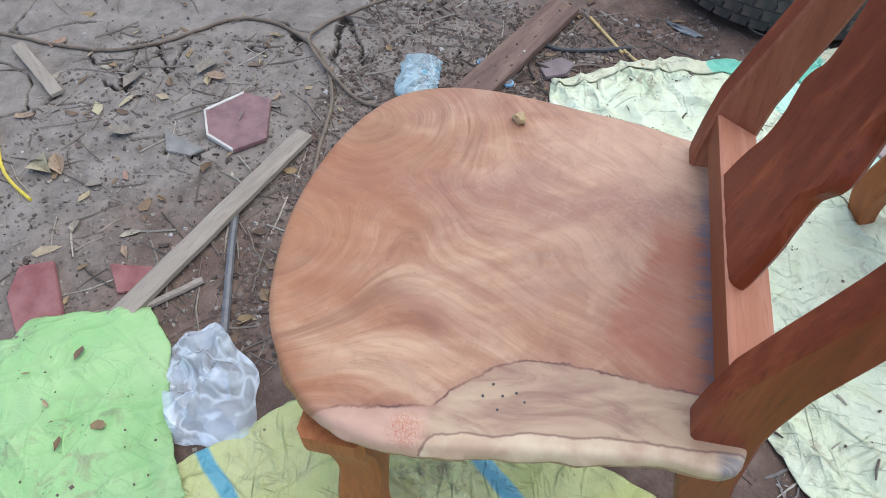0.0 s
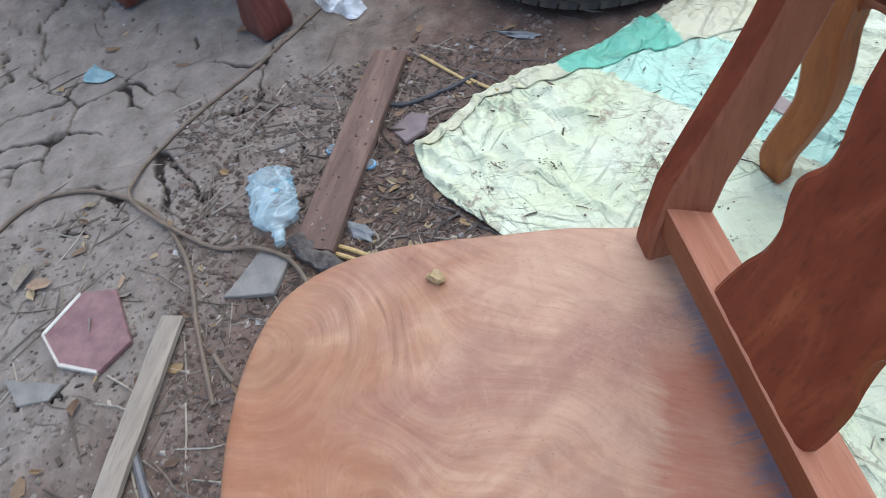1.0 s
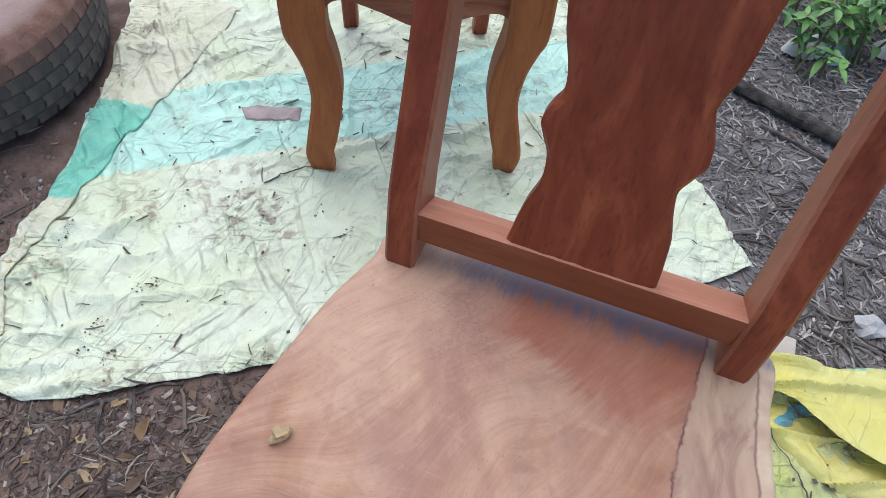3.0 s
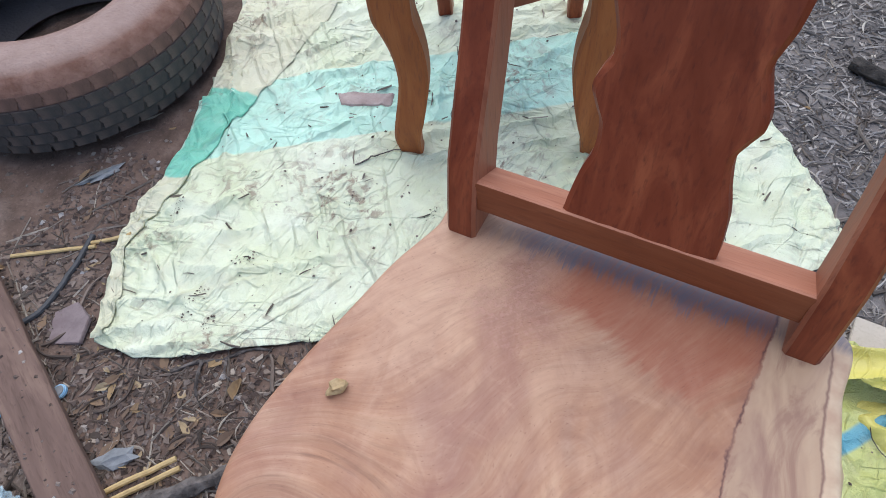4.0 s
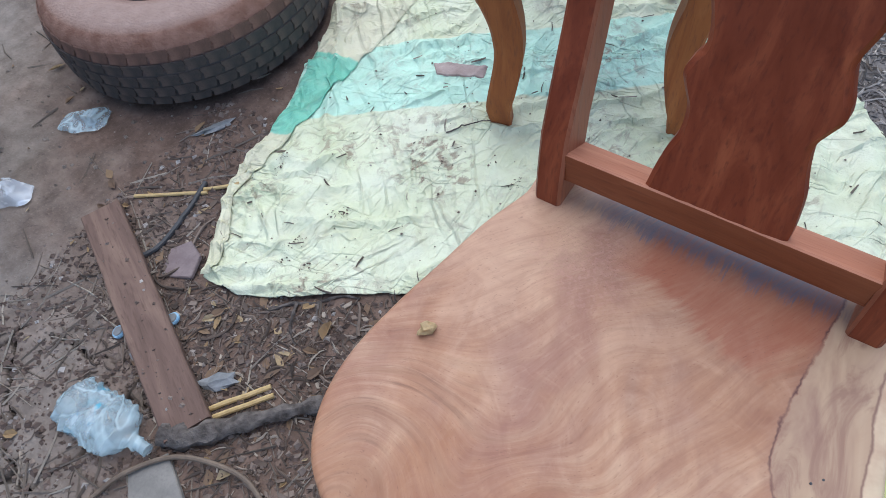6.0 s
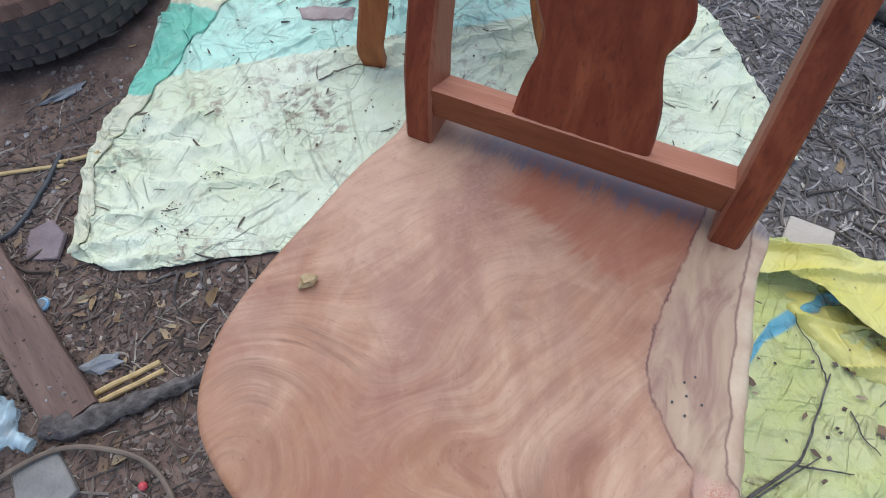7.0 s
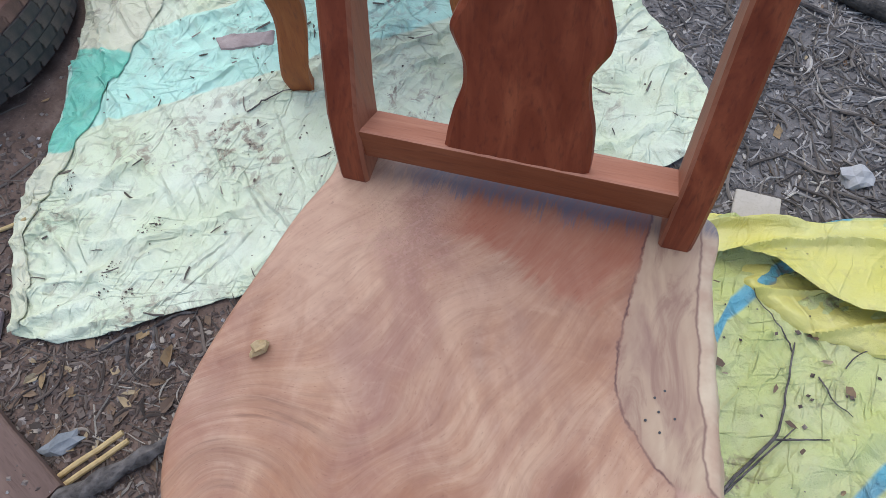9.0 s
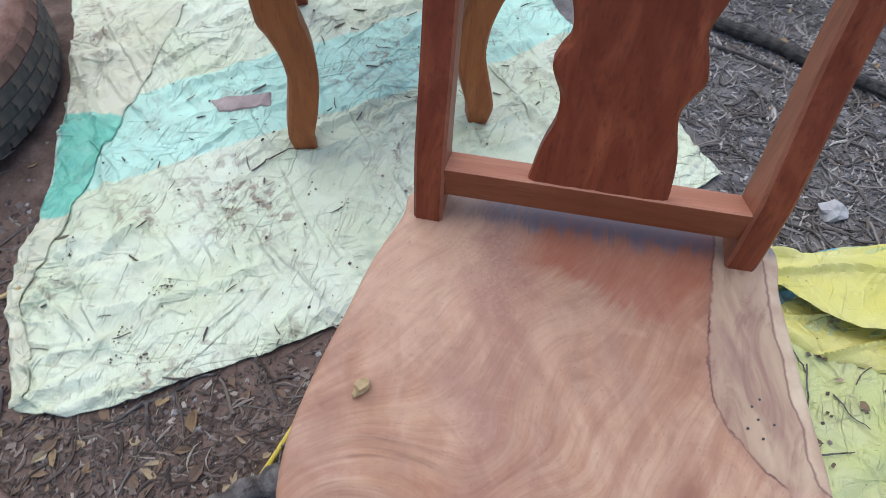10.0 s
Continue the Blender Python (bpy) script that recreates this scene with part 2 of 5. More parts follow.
RED = dict(dark=(0.13, 0.022, 0.008), mid=(0.21, 0.043, 0.017), light=(0.35, 0.092, 0.036), streak=(0.07, 0.016, 0.01))
M_seat = seat_wood()
M_post = wood("oiled_red_wood", along="z", rough=0.42, **RED)
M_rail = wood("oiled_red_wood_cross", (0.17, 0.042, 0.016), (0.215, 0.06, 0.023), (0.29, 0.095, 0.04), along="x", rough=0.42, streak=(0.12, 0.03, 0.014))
# paler copy of the rail wood: skylight on its top, put into the colour
M_rail_lit = wood("oiled_red_wood_cross_lit", (0.34, 0.12, 0.065), (0.42, 0.17, 0.1), (0.52, 0.25, 0.16), along="x", rough=0.55, streak=(0.27, 0.09, 0.05))
# paler copy of the post wood, painting light onto the inner sides
M_post_lit = wood("oiled_red_wood_lit_side", (0.2, 0.06, 0.028), (0.29, 0.1, 0.052), (0.38, 0.15, 0.085), along="z", rough=0.5, streak=(0.15, 0.045, 0.025))
M_leg = wood("orange_wood", (0.24, 0.07, 0.022), (0.36, 0.12, 0.038), (0.47, 0.19, 0.065), along="z", rough=0.5)
# darker copy of the leg wood: the second chair's backlit shade in the colour
M_leg_shaded = wood("orange_wood_shaded", (0.22, 0.058, 0.018), (0.32, 0.098, 0.03), (0.42, 0.15, 0.052), along="z", rough=0.55)
M_apron = wood("red_wood_apron", (0.18, 0.055, 0.03), (0.3, 0.11, 0.06), (0.4, 0.18, 0.1), along="x", rough=0.5)
M_board = wood("weathered_brown_board", (0.1, 0.06, 0.045), (0.15, 0.094, 0.074), (0.235, 0.155, 0.118), along="y", rough=0.75, streak=(0.07, 0.04, 0.03))
M_grey = wood("grey_batten", (0.22, 0.18, 0.14), (0.3, 0.25, 0.2), (0.38, 0.32, 0.26), along="y", rough=0.8, streak=(0.16, 0.12, 0.1))
M_plum = wood("dark_plum_wood", (0.07, 0.022, 0.018), (0.13, 0.04, 0.03), (0.2, 0.075, 0.06), along="z", rough=0.5)


def ground_material():
    n = Nodes("trodden_earth")
    x, y, z = n.xyz()
    a, b, c = n.noise(2.3, 4), n.noise(14, 6, 0.65), n.noise(120, 4, 0.7)
    dry = n.span(n.math("ADD", n.math("MULTIPLY", x, -0.55), n.math("ADD", n.math("MULTIPLY", y, -0.9), n.math("MULTIPLY", n.math("SUBTRACT", a, 0.5), 1.2))), 0.62, 1.0)
    away = n.node("ShaderNodeVectorMath", Vector=n.co)
    away.operation = "LENGTH"
    dry = n.math("ADD", n.math("MULTIPLY", dry, n.span(away.outputs["Value"], 2.0, 3.2, 1, 0)), n.math("MULTIPLY", n.span(n.noise(0.6, 5, 0.6), 0.42, 0.62), n.span(away.outputs["Value"], 2.0, 3.2)))
    damp = n.ramp(b, [(0.3, (0.078, 0.052, 0.04)), (0.52, (0.14, 0.094, 0.073)), (0.75, (0.23, 0.163, 0.13))])
    pale = n.ramp(b, [(0.3, (0.145, 0.12, 0.1)), (0.5, (0.215, 0.183, 0.157)), (0.75, (0.3, 0.258, 0.222))])
    col = n.mix(dry, damp, pale)
    # ash-grey soil under the bark
    ash = n.span(n.math("ADD", n.math("ADD", n.math("MULTIPLY", x, 0.75), n.math("MULTIPLY", y, 0.65)), n.math("MULTIPLY", n.math("SUBTRACT", a, 0.5), 0.3)), 0.45, 0.62)
    ash = n.math("MULTIPLY", ash, n.span(away.outputs["Value"], 2.0, 3.2, 1, 0))
    col = n.mix(ash, col, n.ramp(b, [(0.3, (0.09, 0.082, 0.078)), (0.52, (0.165, 0.15, 0.142)), (0.75, (0.27, 0.25, 0.235))]))
    col = n.mix(n.span(c, 0.55, 0.72, 0, 0.5), col, n.mix(dry, (0.25, 0.18, 0.145), (0.33, 0.285, 0.245)))
    col = n.mix(n.span(n.noise(75, 3, co=n.scaled(1, 1.3, 1)), 0.6, 0.7, 0, n.math("SUBTRACT", 0.55, n.math("MULTIPLY", dry, 0.4))), col, (0.06, 0.045, 0.038))
    # shade inside the cracks, painted as near-black colour
    col = n.mix(n.attr("crack_shade"), col, (0.035, 0.027, 0.022))
    n.bump(n.math("ADD", b, n.math("MULTIPLY", c, 0.5)), 0.7, 0.008)
    return n.done(col, 0.9, 0.25)


def tarp_material(name, base, tint, bands, dirt=0.5, grime=(0.22, 0.145, 0.1), jog=0.0, crease=0.85):
    """Woven plastic sheet. bands: (ax, ay, lo, hi, colour), stripes across the sheet where ax*x + ay*y lies between lo and hi."""
    n = Nodes(name)
    x, y, z = n.xyz()
    wob = n.math("MULTIPLY", n.math("SUBTRACT", n.noise(5, 3), 0.5), 0.035)
    col = n.mix(n.span(n.noise(6, 4), 0.35, 0.65), base, tint)
    for ax, ay, lo, hi, c in bands:
        u = n.math("ADD", n.math("ADD", n.math("MULTIPLY", x, ax), n.math("MULTIPLY", y, ay)), n.math("ADD", wob, n.span(x, 0.388, 0.402, 0.0, jog)))
        inside = n.math("MULTIPLY", n.span(u, lo - 0.003, lo + 0.003), n.span(u, hi + 0.003, hi - 0.003))
        c1 = n.mix(n.span(n.noise(11, 4), 0.35, 0.7, 0, 0.6), c, tuple(min(1, 1.1 * v + 0.12) for v in c))
        col = n.mix(inside, col, c1)
    mud = n.math("MULTIPLY", n.span(n.noise(3.7, 3), 0.48, 0.66), n.span(n.noise(30, 5, 0.65, 0.8), 0.52, 0.62))
    col = n.mix(n.math("MULTIPLY", mud, dirt), col, grime)
    speck = n.span(n.voronoi(32, co=n.mix(0.02, n.co, n.noise(9, out=1), "ADD")), 0.1, 0.06)
    col = n.mix(n.math("MULTIPLY", speck, n.span(n.noise(7, 2), 0.5, 0.62, 0, 0.85)), col, (0.06, 0.045, 0.035))
    haze = n.noise(16, 5, 0.65)
    col = n.mix(n.span(haze, 0.45, 0.75, 0, 0.3 * dirt), col, (0.42, 0.36, 0.27))
    warp = n.mix(0.04, n.co, n.noise(4, 3, out=1), "ADD")
    h = n.math("MULTIPLY", n.noise(48, 4, 0.6, 1.5), 0.5)
    for rot, sc, wt in ((0.5, 5.0, 1.0), (-0.7, 7.0, 0.8), (1.3, 12.0, 0.6), (0.1, 17.0, 0.5), (2.2, 4.0, 0.9)):
        line = n.noise(sc, 2, 0.5, 0.3, n.scaled(2.0, 0.45, 1, n.scaled(1, 1, 1, warp, (0, 0, rot))))
        edge = n.span(n.math("ABSOLUTE", n.math("SUBTRACT", line, 0.5)), 0.0, 0.045, wt, 0)
        h = n.math("ADD", h, n.math("MULTIPLY", edge, n.span(n.noise(sc * 0.6, 2), 0.4, 0.6)))
    ink = n.math("MULTIPLY", n.span(h, 0.75, 1.5), n.span(n.noise(9, 4), 0.42, 0.62, 0.0, 0.22))
    col = n.mix(n.math("MULTIPLY", ink, dirt), col, tuple(1.3 * g for g in grime))
    # short dark scuffs along the weave
    for rot, lo in ((0.55, 0.69), (-0.9, 0.71)):
        scuff = n.noise(70, 3, 0.6, 0.4, n.scaled(0.28, 1.5, 1, warp, (0, 0, rot)))
        col = n.mix(n.math("MULTIPLY", n.span(scuff, lo, lo + 0.05, 0, 0.6 * dirt), n.span(n.noise(5, 3), 0.4, 0.6, 0.2, 1)), col, (0.16, 0.12, 0.085))
    weave = n.noise(420, 1)
    n.bump(n.math("ADD", h, n.math("MULTIPLY", weave, 0.25)), crease, 0.007)
    return n.done(col, 0.42, 0.5)


TEAL = (0.17, 0.53, 0.38)
M_ground = ground_material()
M_tarp = tarp_material("cream_tarp", (0.63, 0.68, 0.45), (0.71, 0.75, 0.57), [(-0.58, 0.81, 0.92, 1.17, (0.46, 0.72, 0.57))], 0.85)
M_tarp_back = tarp_material("cream_tarp_flap", (0.62, 0.62, 0.42), (0.7, 0.68, 0.5), [(-0.2, 0.98, 0.556, 0.842, TEAL)], 0.7)
M_yellow = tarp_material("yellow_tarp", (0.5, 0.53, 0.17), (0.57, 0.58, 0.27), [(0.8, -0.6, 0.47, 0.495, (0.1, 0.33, 0.4)), (0.8, -0.6, 0.12, 0.149, (0.1, 0.33, 0.4))], 0.95, jog=0.022)
M_yellow_fold = tarp_material("yellow_tarp_fold", (0.63, 0.56, 0.12), (0.66, 0.61, 0.24), [], 0.25, crease=0.5)
M_green = tarp_material("lime_sack", (0.26, 0.47, 0.17), (0.36, 0.54, 0.24), [], 0.5, crease=0.4)
M_black = plain("black_rubber_wire", (0.03, 0.032, 0.036), (0.06, 0.06, 0.065), 40, 0.6, 0.2)
M_rubber_dusty = plain("dusty_tread_rubber", (0.1, 0.06, 0.048), (0.2, 0.115, 0.088), 14, 0.85, 0.5, 0.25)
M_rubber = plain("worn_tyre_rubber", (0.042, 0.041, 0.043), (0.12, 0.092, 0.08), 14, 0.8, 0.5, 0.3)


# ---- mesh helpers ----
def link(name, bm, material, parent=None, label="", smooth=True):
    me = bpy.data.meshes.new(name)
    bm.normal_update()
    bm.to_mesh(me)
    bm.free()
    me.materials.append(material)
    if smooth:
        me.shade_smooth()
        me.set_sharp_from_angle(angle=radians(38))
    ob = new(name, me)
    if parent is not None:
        ob.parent = parent
    if label:
        tagged(ob, label)
    return ob


def part(name, bm, material, parent, label="", smooth=True):
    return link(name, bm, material, parent, label, smooth)


def thing(name, x, y, z=0.0, turn=0.0, **tags):
    ob = new(name)
    ob.matrix_world = pose(x, y, z, 0, 0, turn)
    return tagged(ob, **tags)


def spline(points, n, closed=False):
    """n points on a smooth curve through the given ones."""
    p = np.array(points, float)
    m = len(p)
    out = []
    count = m if closed else m - 1
    for i in range(n):
        u = i / n * count if closed else i / (n - 1) * count
        k = min(int(u), count - 1)
        f = u - k
        q = [p[(k + j) % m] if closed else p[min(max(k + j, 0), m - 1)] for j in (-1, 0, 1, 2)]
        out.append(0.5 * (2 * q[1] + (q[2] - q[0]) * f + (2 * q[0] - 5 * q[1] + 4 * q[2] - q[3]) * f * f + (3 * q[1] - q[0] - 3 * q[2] + q[3]) * f ** 3))
    return np.array(out)


def rings(loops, cap=True, closed=True):
    """A skin over loops of equally many points."""
    bm = bmesh.new()
    vs = [[bm.verts.new(Vector(p)) for p in lp] for lp in loops]
    for a, b in zip(vs, vs[1:]):
        k = len(a)
        for i in range(k if closed else k - 1):
            j = (i + 1) % k
            bm.faces.new((a[i], a[j], b[j], b[i]))
    if cap and closed:
        bm.faces.new(vs[0][::-1])
        bm.faces.new(vs[-1])
    bmesh.ops.recalc_face_normals(bm, faces=bm.faces)
    return bm


def tube(points, radius, sides=8, wobble=0.0, seed=0):
    """A round bar along points; radius a number or one for each point."""
    r = random.Random(seed)
    p = [Vector(q) for q in points]
    loops = []
    for i, q in enumerate(p):
        d = (p[min(i + 1, len(p) - 1)] - p[max(i - 1, 0)]).normalized()
        up = Vector((0, 0, 1)) if abs(d.z) < 0.9 else Vector((1, 0, 0))
        s = d.cross(up).normalized()
        u = s.cross(d)
        rad = radius if isinstance(radius, (int, float)) else radius[i]
        loops.append([q + (s * math.cos(a) + u * math.sin(a)) * rad * (1 + wobble * r.uniform(-1, 1)) for a in (2 * math.pi * k / sides for k in range(sides))])
    return rings(loops)


def slab(outline, z0, z1, bevel=0.003):
    """A plate with the given outline and eased edges."""
    bm = bmesh.new()
    f = bm.faces.new([bm.verts.new((x, y, z0)) for x, y in outline])
    g = bmesh.ops.extrude_face_region(bm, geom=[f])
    bmesh.ops.translate(bm, vec=(0, 0, z1 - z0), verts=[v for v in g["geom"] if isinstance(v, bmesh.types.BMVert)])
    bmesh.ops.recalc_face_normals(bm, faces=bm.faces)
    if bevel:
        bmesh.ops.bevel(bm, geom=bm.edges[:], offset=bevel, segments=2, affect="EDGES", clamp_overlap=True)
    return bm


def box(x0, x1, y0, y1, z0, z1, bevel=0.003):
    return slab([(x0, y0), (x1, y0), (x1, y1), (x0, y1)], z0, z1, bevel)


def fbm(x, y, f, seed=0.0, octaves=4):
    return noise.fractal(Vector((x * f, y * f, seed)), 1.0, 2.0, octaves)


# ---- ground ----
def earth_height(x, y):
    return 0.010 * fbm(x, y, 1.7, 3.1, 3) + 0.0035 * fbm(x, y, 16, 8.0, 4) - 0.008


def build_ground():
    def axis(stretches):
        mid = [stretches[0][0]]
        for lo, hi, step in stretches:
            n = round((hi - lo) / step)
            mid += [lo + (hi - lo) * (k + 1) / n for k in range(n)]
        a, b = [mid[0]], [mid[-1]]
        for k in range(1, 26):
            a.append(a[-1] - 0.016 * 1.4 ** k)
            b.append(b[-1] + 0.016 * 1.4 ** k)
        return a[:0:-1] + mid + b[1:]

    xs = axis([(-2.0, -1.55, 0.015), (-1.55, -0.35, 0.004), (-0.35, 1.1, 0.013)])
    ys = axis([(-1.9, -1.7, 0.015), (-1.7, -0.25, 0.004), (-0.25, 1.9, 0.014)])
    cells = [Vector((random.uniform(-2.3, -0.2), random.uniform(-2.0, 0.2), 0)) for _ in range(150)]
    cx, cy = np.array([c.x for c in cells]), np.array([c.y for c in cells])
    verts, crack_shade = [], []
    for y in ys:
        for x in xs:
            crack_depth = 0.0
            near = -2.3 < x < 1.4 and -2.1 < y < 2.2
            z = earth_height(x, y) if near else 0.02 * fbm(x, y, 0.4, 5, 2) * min(1, 0.2) - 0.008
            if near and -1.95 < x < -0.45 and -1.75 < y < -0.25:
                wx, wy = x + 0.03 * fbm(x, y, 10, 1, 3), y + 0.03 * fbm(x, y, 10, 2, 3)
                dd = np.partition((cx - wx) ** 2 + (cy - wy) ** 2, 1)[:2] ** 0.5
                gap = abs(dd[1] - dd[0])
                open_ = max(0.0, min(1.0, 2.0 * fbm(x, y, 3.4, 6, 2) + 0.38))
                width = (0.0025 + 0.0055 * open_) * (open_ > 0.32)
                if gap < width:
                    crack_depth = (1 - (gap / width) ** 2) * min(1, 1.6 * open_)
                    z -= 0.018 * crack_depth
            # the deeper in a crack, the more painted shade
            crack_shade.append(min(1.0, 1.5 * crack_depth))
            verts.append((x, y, z))
    w = len(xs)
    faces = [(j * w + i, j * w + i + 1, (j + 1) * w + i + 1, (j + 1) * w + i) for j in range(len(ys) - 1) for i in range(w - 1)]
    me = bpy.data.meshes.new("ground")
    me.from_pydata(verts, [], faces)
    me.materials.append(M_ground)
    me.attributes.new("crack_shade", "FLOAT", "POINT").data.foreach_set("value", crack_shade)
    me.shade_smooth()
    return tagged(new("ground", me), "bare trodden earth, cracked and strewn with litter", "ground", kind="structure")


build_ground()


# ---- sheets on the ground ----
def sheet(sides, nu, nv, height, seed=0.0, lift=0.006, thick=0.0012):
    """A cloth spanned between four edges (bottom, right, top, left, all running left to right or bottom to top)."""
    b, r, t, l = spline(sides[0], nu), spline(sides[1], nv), spline(sides[2], nu), spline(sides[3], nv)
    verts = []
    for j in range(nv):
        v = j / (nv - 1)
        for i in range(nu):
            u = i / (nu - 1)
            q = (1 - v) * b[i] + v * t[i] + (1 - u) * l[j] + u * r[j] - ((1 - u) * (1 - v) * b[0] + u * (1 - v) * b[-1] + (1 - u) * v * t[0] + u * v * t[-1])
            e = min(u, 1 - u, v, 1 - v)
            x, y = q[0] + 0.006 * fbm(q[0], q[1], 14, seed + 4), q[1] + 0.006 * fbm(q[0], q[1], 14, seed + 7)
            ground = max(earth_height(x, y), earth_height(x + 0.02, y), earth_height(x, y - 0.02))
            verts.append((x, y, ground + lift * min(1, 0.45 + 12 * e) + height(x, y, u, v)))
    bm = bmesh.new()
    vs = [bm.verts.new(p) for p in verts]
    for j in range(nv - 1):
        for i in range(nu - 1):
            a = j * nu + i
            bm.faces.new((vs[a], vs[a + 1], vs[a + nu + 1], vs[a + nu]))
    bmesh.ops.recalc_face_normals(bm, faces=bm.faces)
    if sum(f.normal.z for f in bm.faces) < 0:
        bmesh.ops.reverse_faces(bm, faces=bm.faces)
    return bm


def ridged(x, y, f, seed, turn=0.0, stretch=1.0):
    """Sharp long creases, as folded plastic takes."""
    c, d = math.cos(turn), math.sin(turn)
    u, v = (c * x + d * y) * f * stretch, (c * y - d * x) * f / stretch
    return max(0.0, 1 - 6.5 * abs(noise.noise(Vector((u, v, seed)))))


def wrinkle(x, y, s, amp=1.0):
    wx, wy = x + 0.03 * fbm(x, y, 4, s), y + 0.03 * fbm(x, y, 4, s + 2)
    h = 0.004 * (0.5 + fbm(x, y, 5, s + 6, 2))
    for k, (turn, f, st, a) in enumerate(((0.5, 4.5, 1.9, 0.007), (-0.75, 6, 2.2, 0.005), (1.4, 9, 2.0, 0.0035), (2.3, 5, 2.4, 0.006), (0.1, 14, 1.8, 0.002))):
        h += 2.2 * a * ridged(wx, wy, f, s + k, turn, st) * max(0, min(1, 0.5 + 2.5 * noise.noise(Vector((x * 3, y * 3, s + 9 + k)))))
    return amp * h


def solid(ob, t=0.0014):
    m = ob.modifiers.new("thickness", "SOLIDIFY")
    m.thickness, m.offset = t, 1.0
    return ob


tarp = solid(link("tarpaulin", sheet([
    [(-0.88, -0.035), (-0.75, -0.015), (-0.61, 0.07), (-0.5, 0.14), (-0.37, 0.23), (-0.1, 0.38), (0.12, 0.515), (0.3, 0.68), (0.384, 0.755)],
    [(0.384, 0.755), (0.28, 0.9), (0.02, 1.19), (-0.1, 1.33), (-0.3, 1.62), (-0.55, 2.0)],
    [(-1.7, 1.75), (-1.2, 1.8), (-0.55, 2.0)],
    [(-0.88, -0.035), (-0.955, 0.09), (-1.005, 0.17), (-1.04, 0.356), (-1.13, 0.64), (-1.2, 0.87), (-1.32, 1.05), (-1.7, 1.75)]], 210, 230,
    lambda x, y, u, v: wrinkle(x, y, 11.0)), M_tarp))
tagged(tarp, "creased cream woven plastic tarpaulin with turquoise band, muddy", "tarpaulin")
part("folded_flap", sheet([
    [(-1.002, 0.165), (-0.985, 0.16)],
    [(-0.985, 0.16), (-0.977, 0.25), (-0.972, 0.37), (-0.982, 0.5), (-0.99, 0.635), (-0.992, 0.85), (-0.99, 1.06)],
    [(-1.3, 1.08), (-0.99, 1.06)],
    [(-1.002, 0.165), (-1.018, 0.26), (-1.034, 0.357), (-1.075, 0.5), (-1.12, 0.637), (-1.215, 0.87), (-1.3, 1.08)]], 26, 90,
    lambda x, y, u, v: 0.006 + wrinkle(x, y, 11.0) + wrinkle(x, y, 31.0, 0.25)), M_tarp_back, tarp, "turned-over turquoise and cream edge")


def heap(x, y):
    """The sheet rises under its rolled-up far edge."""
    return 0.02 / (1 + math.exp(-(y - 0.47 - 0.1 * (x - 0.4)) * 60)) / (1 + math.exp(-(x - 0.3) * 40)) + 0.02 * math.exp(-(((y - 0.1 - 0.9 * (x - 0.55)) / 0.03) ** 2)) / (1 + math.exp(-(x - 0.5) * 40))


ysheet = solid(link("yellow_sheet", sheet([
    [(0.25, -0.53), (0.45, -0.72), (0.8, -0.85), (1.2, -0.9)],
    [(1.2, -0.9), (1.35, -0.2), (1.3, 0.7)],
    [(0.24, 0.44), (0.33, 0.52), (0.48, 0.55), (0.65, 0.6), (0.95, 0.66), (1.3, 0.7)],
    [(0.25, -0.53), (0.16, -0.44), (0.09, -0.36), (0.05, -0.1), (0.12, 0.2), (0.24, 0.44)]], 110, 130,
    lambda x, y, u, v: wrinkle(x, y, 51.0, 0.9) + heap(x, y)), M_yellow))
tagged(ysheet, "crumpled yellow woven sack sheet with blue stripes", "sheet")
part("rolled_fold", sheet([
    [(0.32, 0.437), (0.39, 0.447), (0.455, 0.45), (0.52, 0.42), (0.58, 0.392), (0.66, 0.388), (0.85, 0.38), (1.05, 0.4)],
    [(1.05, 0.4), (1.1, 0.55), (1.1, 0.68)],
    [(0.315, 0.535), (0.47, 0.565), (0.58, 0.58), (0.65, 0.6), (0.85, 0.64), (1.1, 0.68)],
    [(0.32, 0.437), (0.31, 0.49), (0.315, 0.535)]], 120, 44,
    lambda x, y, u, v: 0.018 + 0.045 * (1 - v) ** 1.3 * min(1, 4 * u + 0.2) + 0.02 * math.exp(-(((v - 0.62) / 0.16) ** 2)) + 0.022 * ridged(x, y, 5, 71, 1.9, 2.2) * (1 - 0.6 * v) + 0.008 * fbm(x, y, 9, 72)), M_yellow_fold, ysheet, "bright yellow rolled folds")
part("lower_fold", sheet([
    [(0.425, 0.405), (0.47, 0.372), (0.53, 0.342), (0.6, 0.335), (0.68, 0.325), (0.85, 0.31), (1.0, 0.32)],
    [(1.0, 0.32), (1.02, 0.4), (1.02, 0.47)],
    [(0.42, 0.46), (0.5, 0.455), (0.6, 0.45), (0.75, 0.45), (1.02, 0.47)],
    [(0.425, 0.405), (0.415, 0.43), (0.42, 0.46)]], 100, 30,
    lambda x, y, u, v: 0.008 + 0.016 * math.exp(-(((v - 0.25) / 0.22) ** 2)) * min(1, 5 * u + 0.2) + 0.012 * ridged(x, y, 6, 75, 1.8, 2.2) + 0.006 * fbm(x, y, 11, 76)), M_yellow_fold, ysheet, "bright yellow crumpled fold")

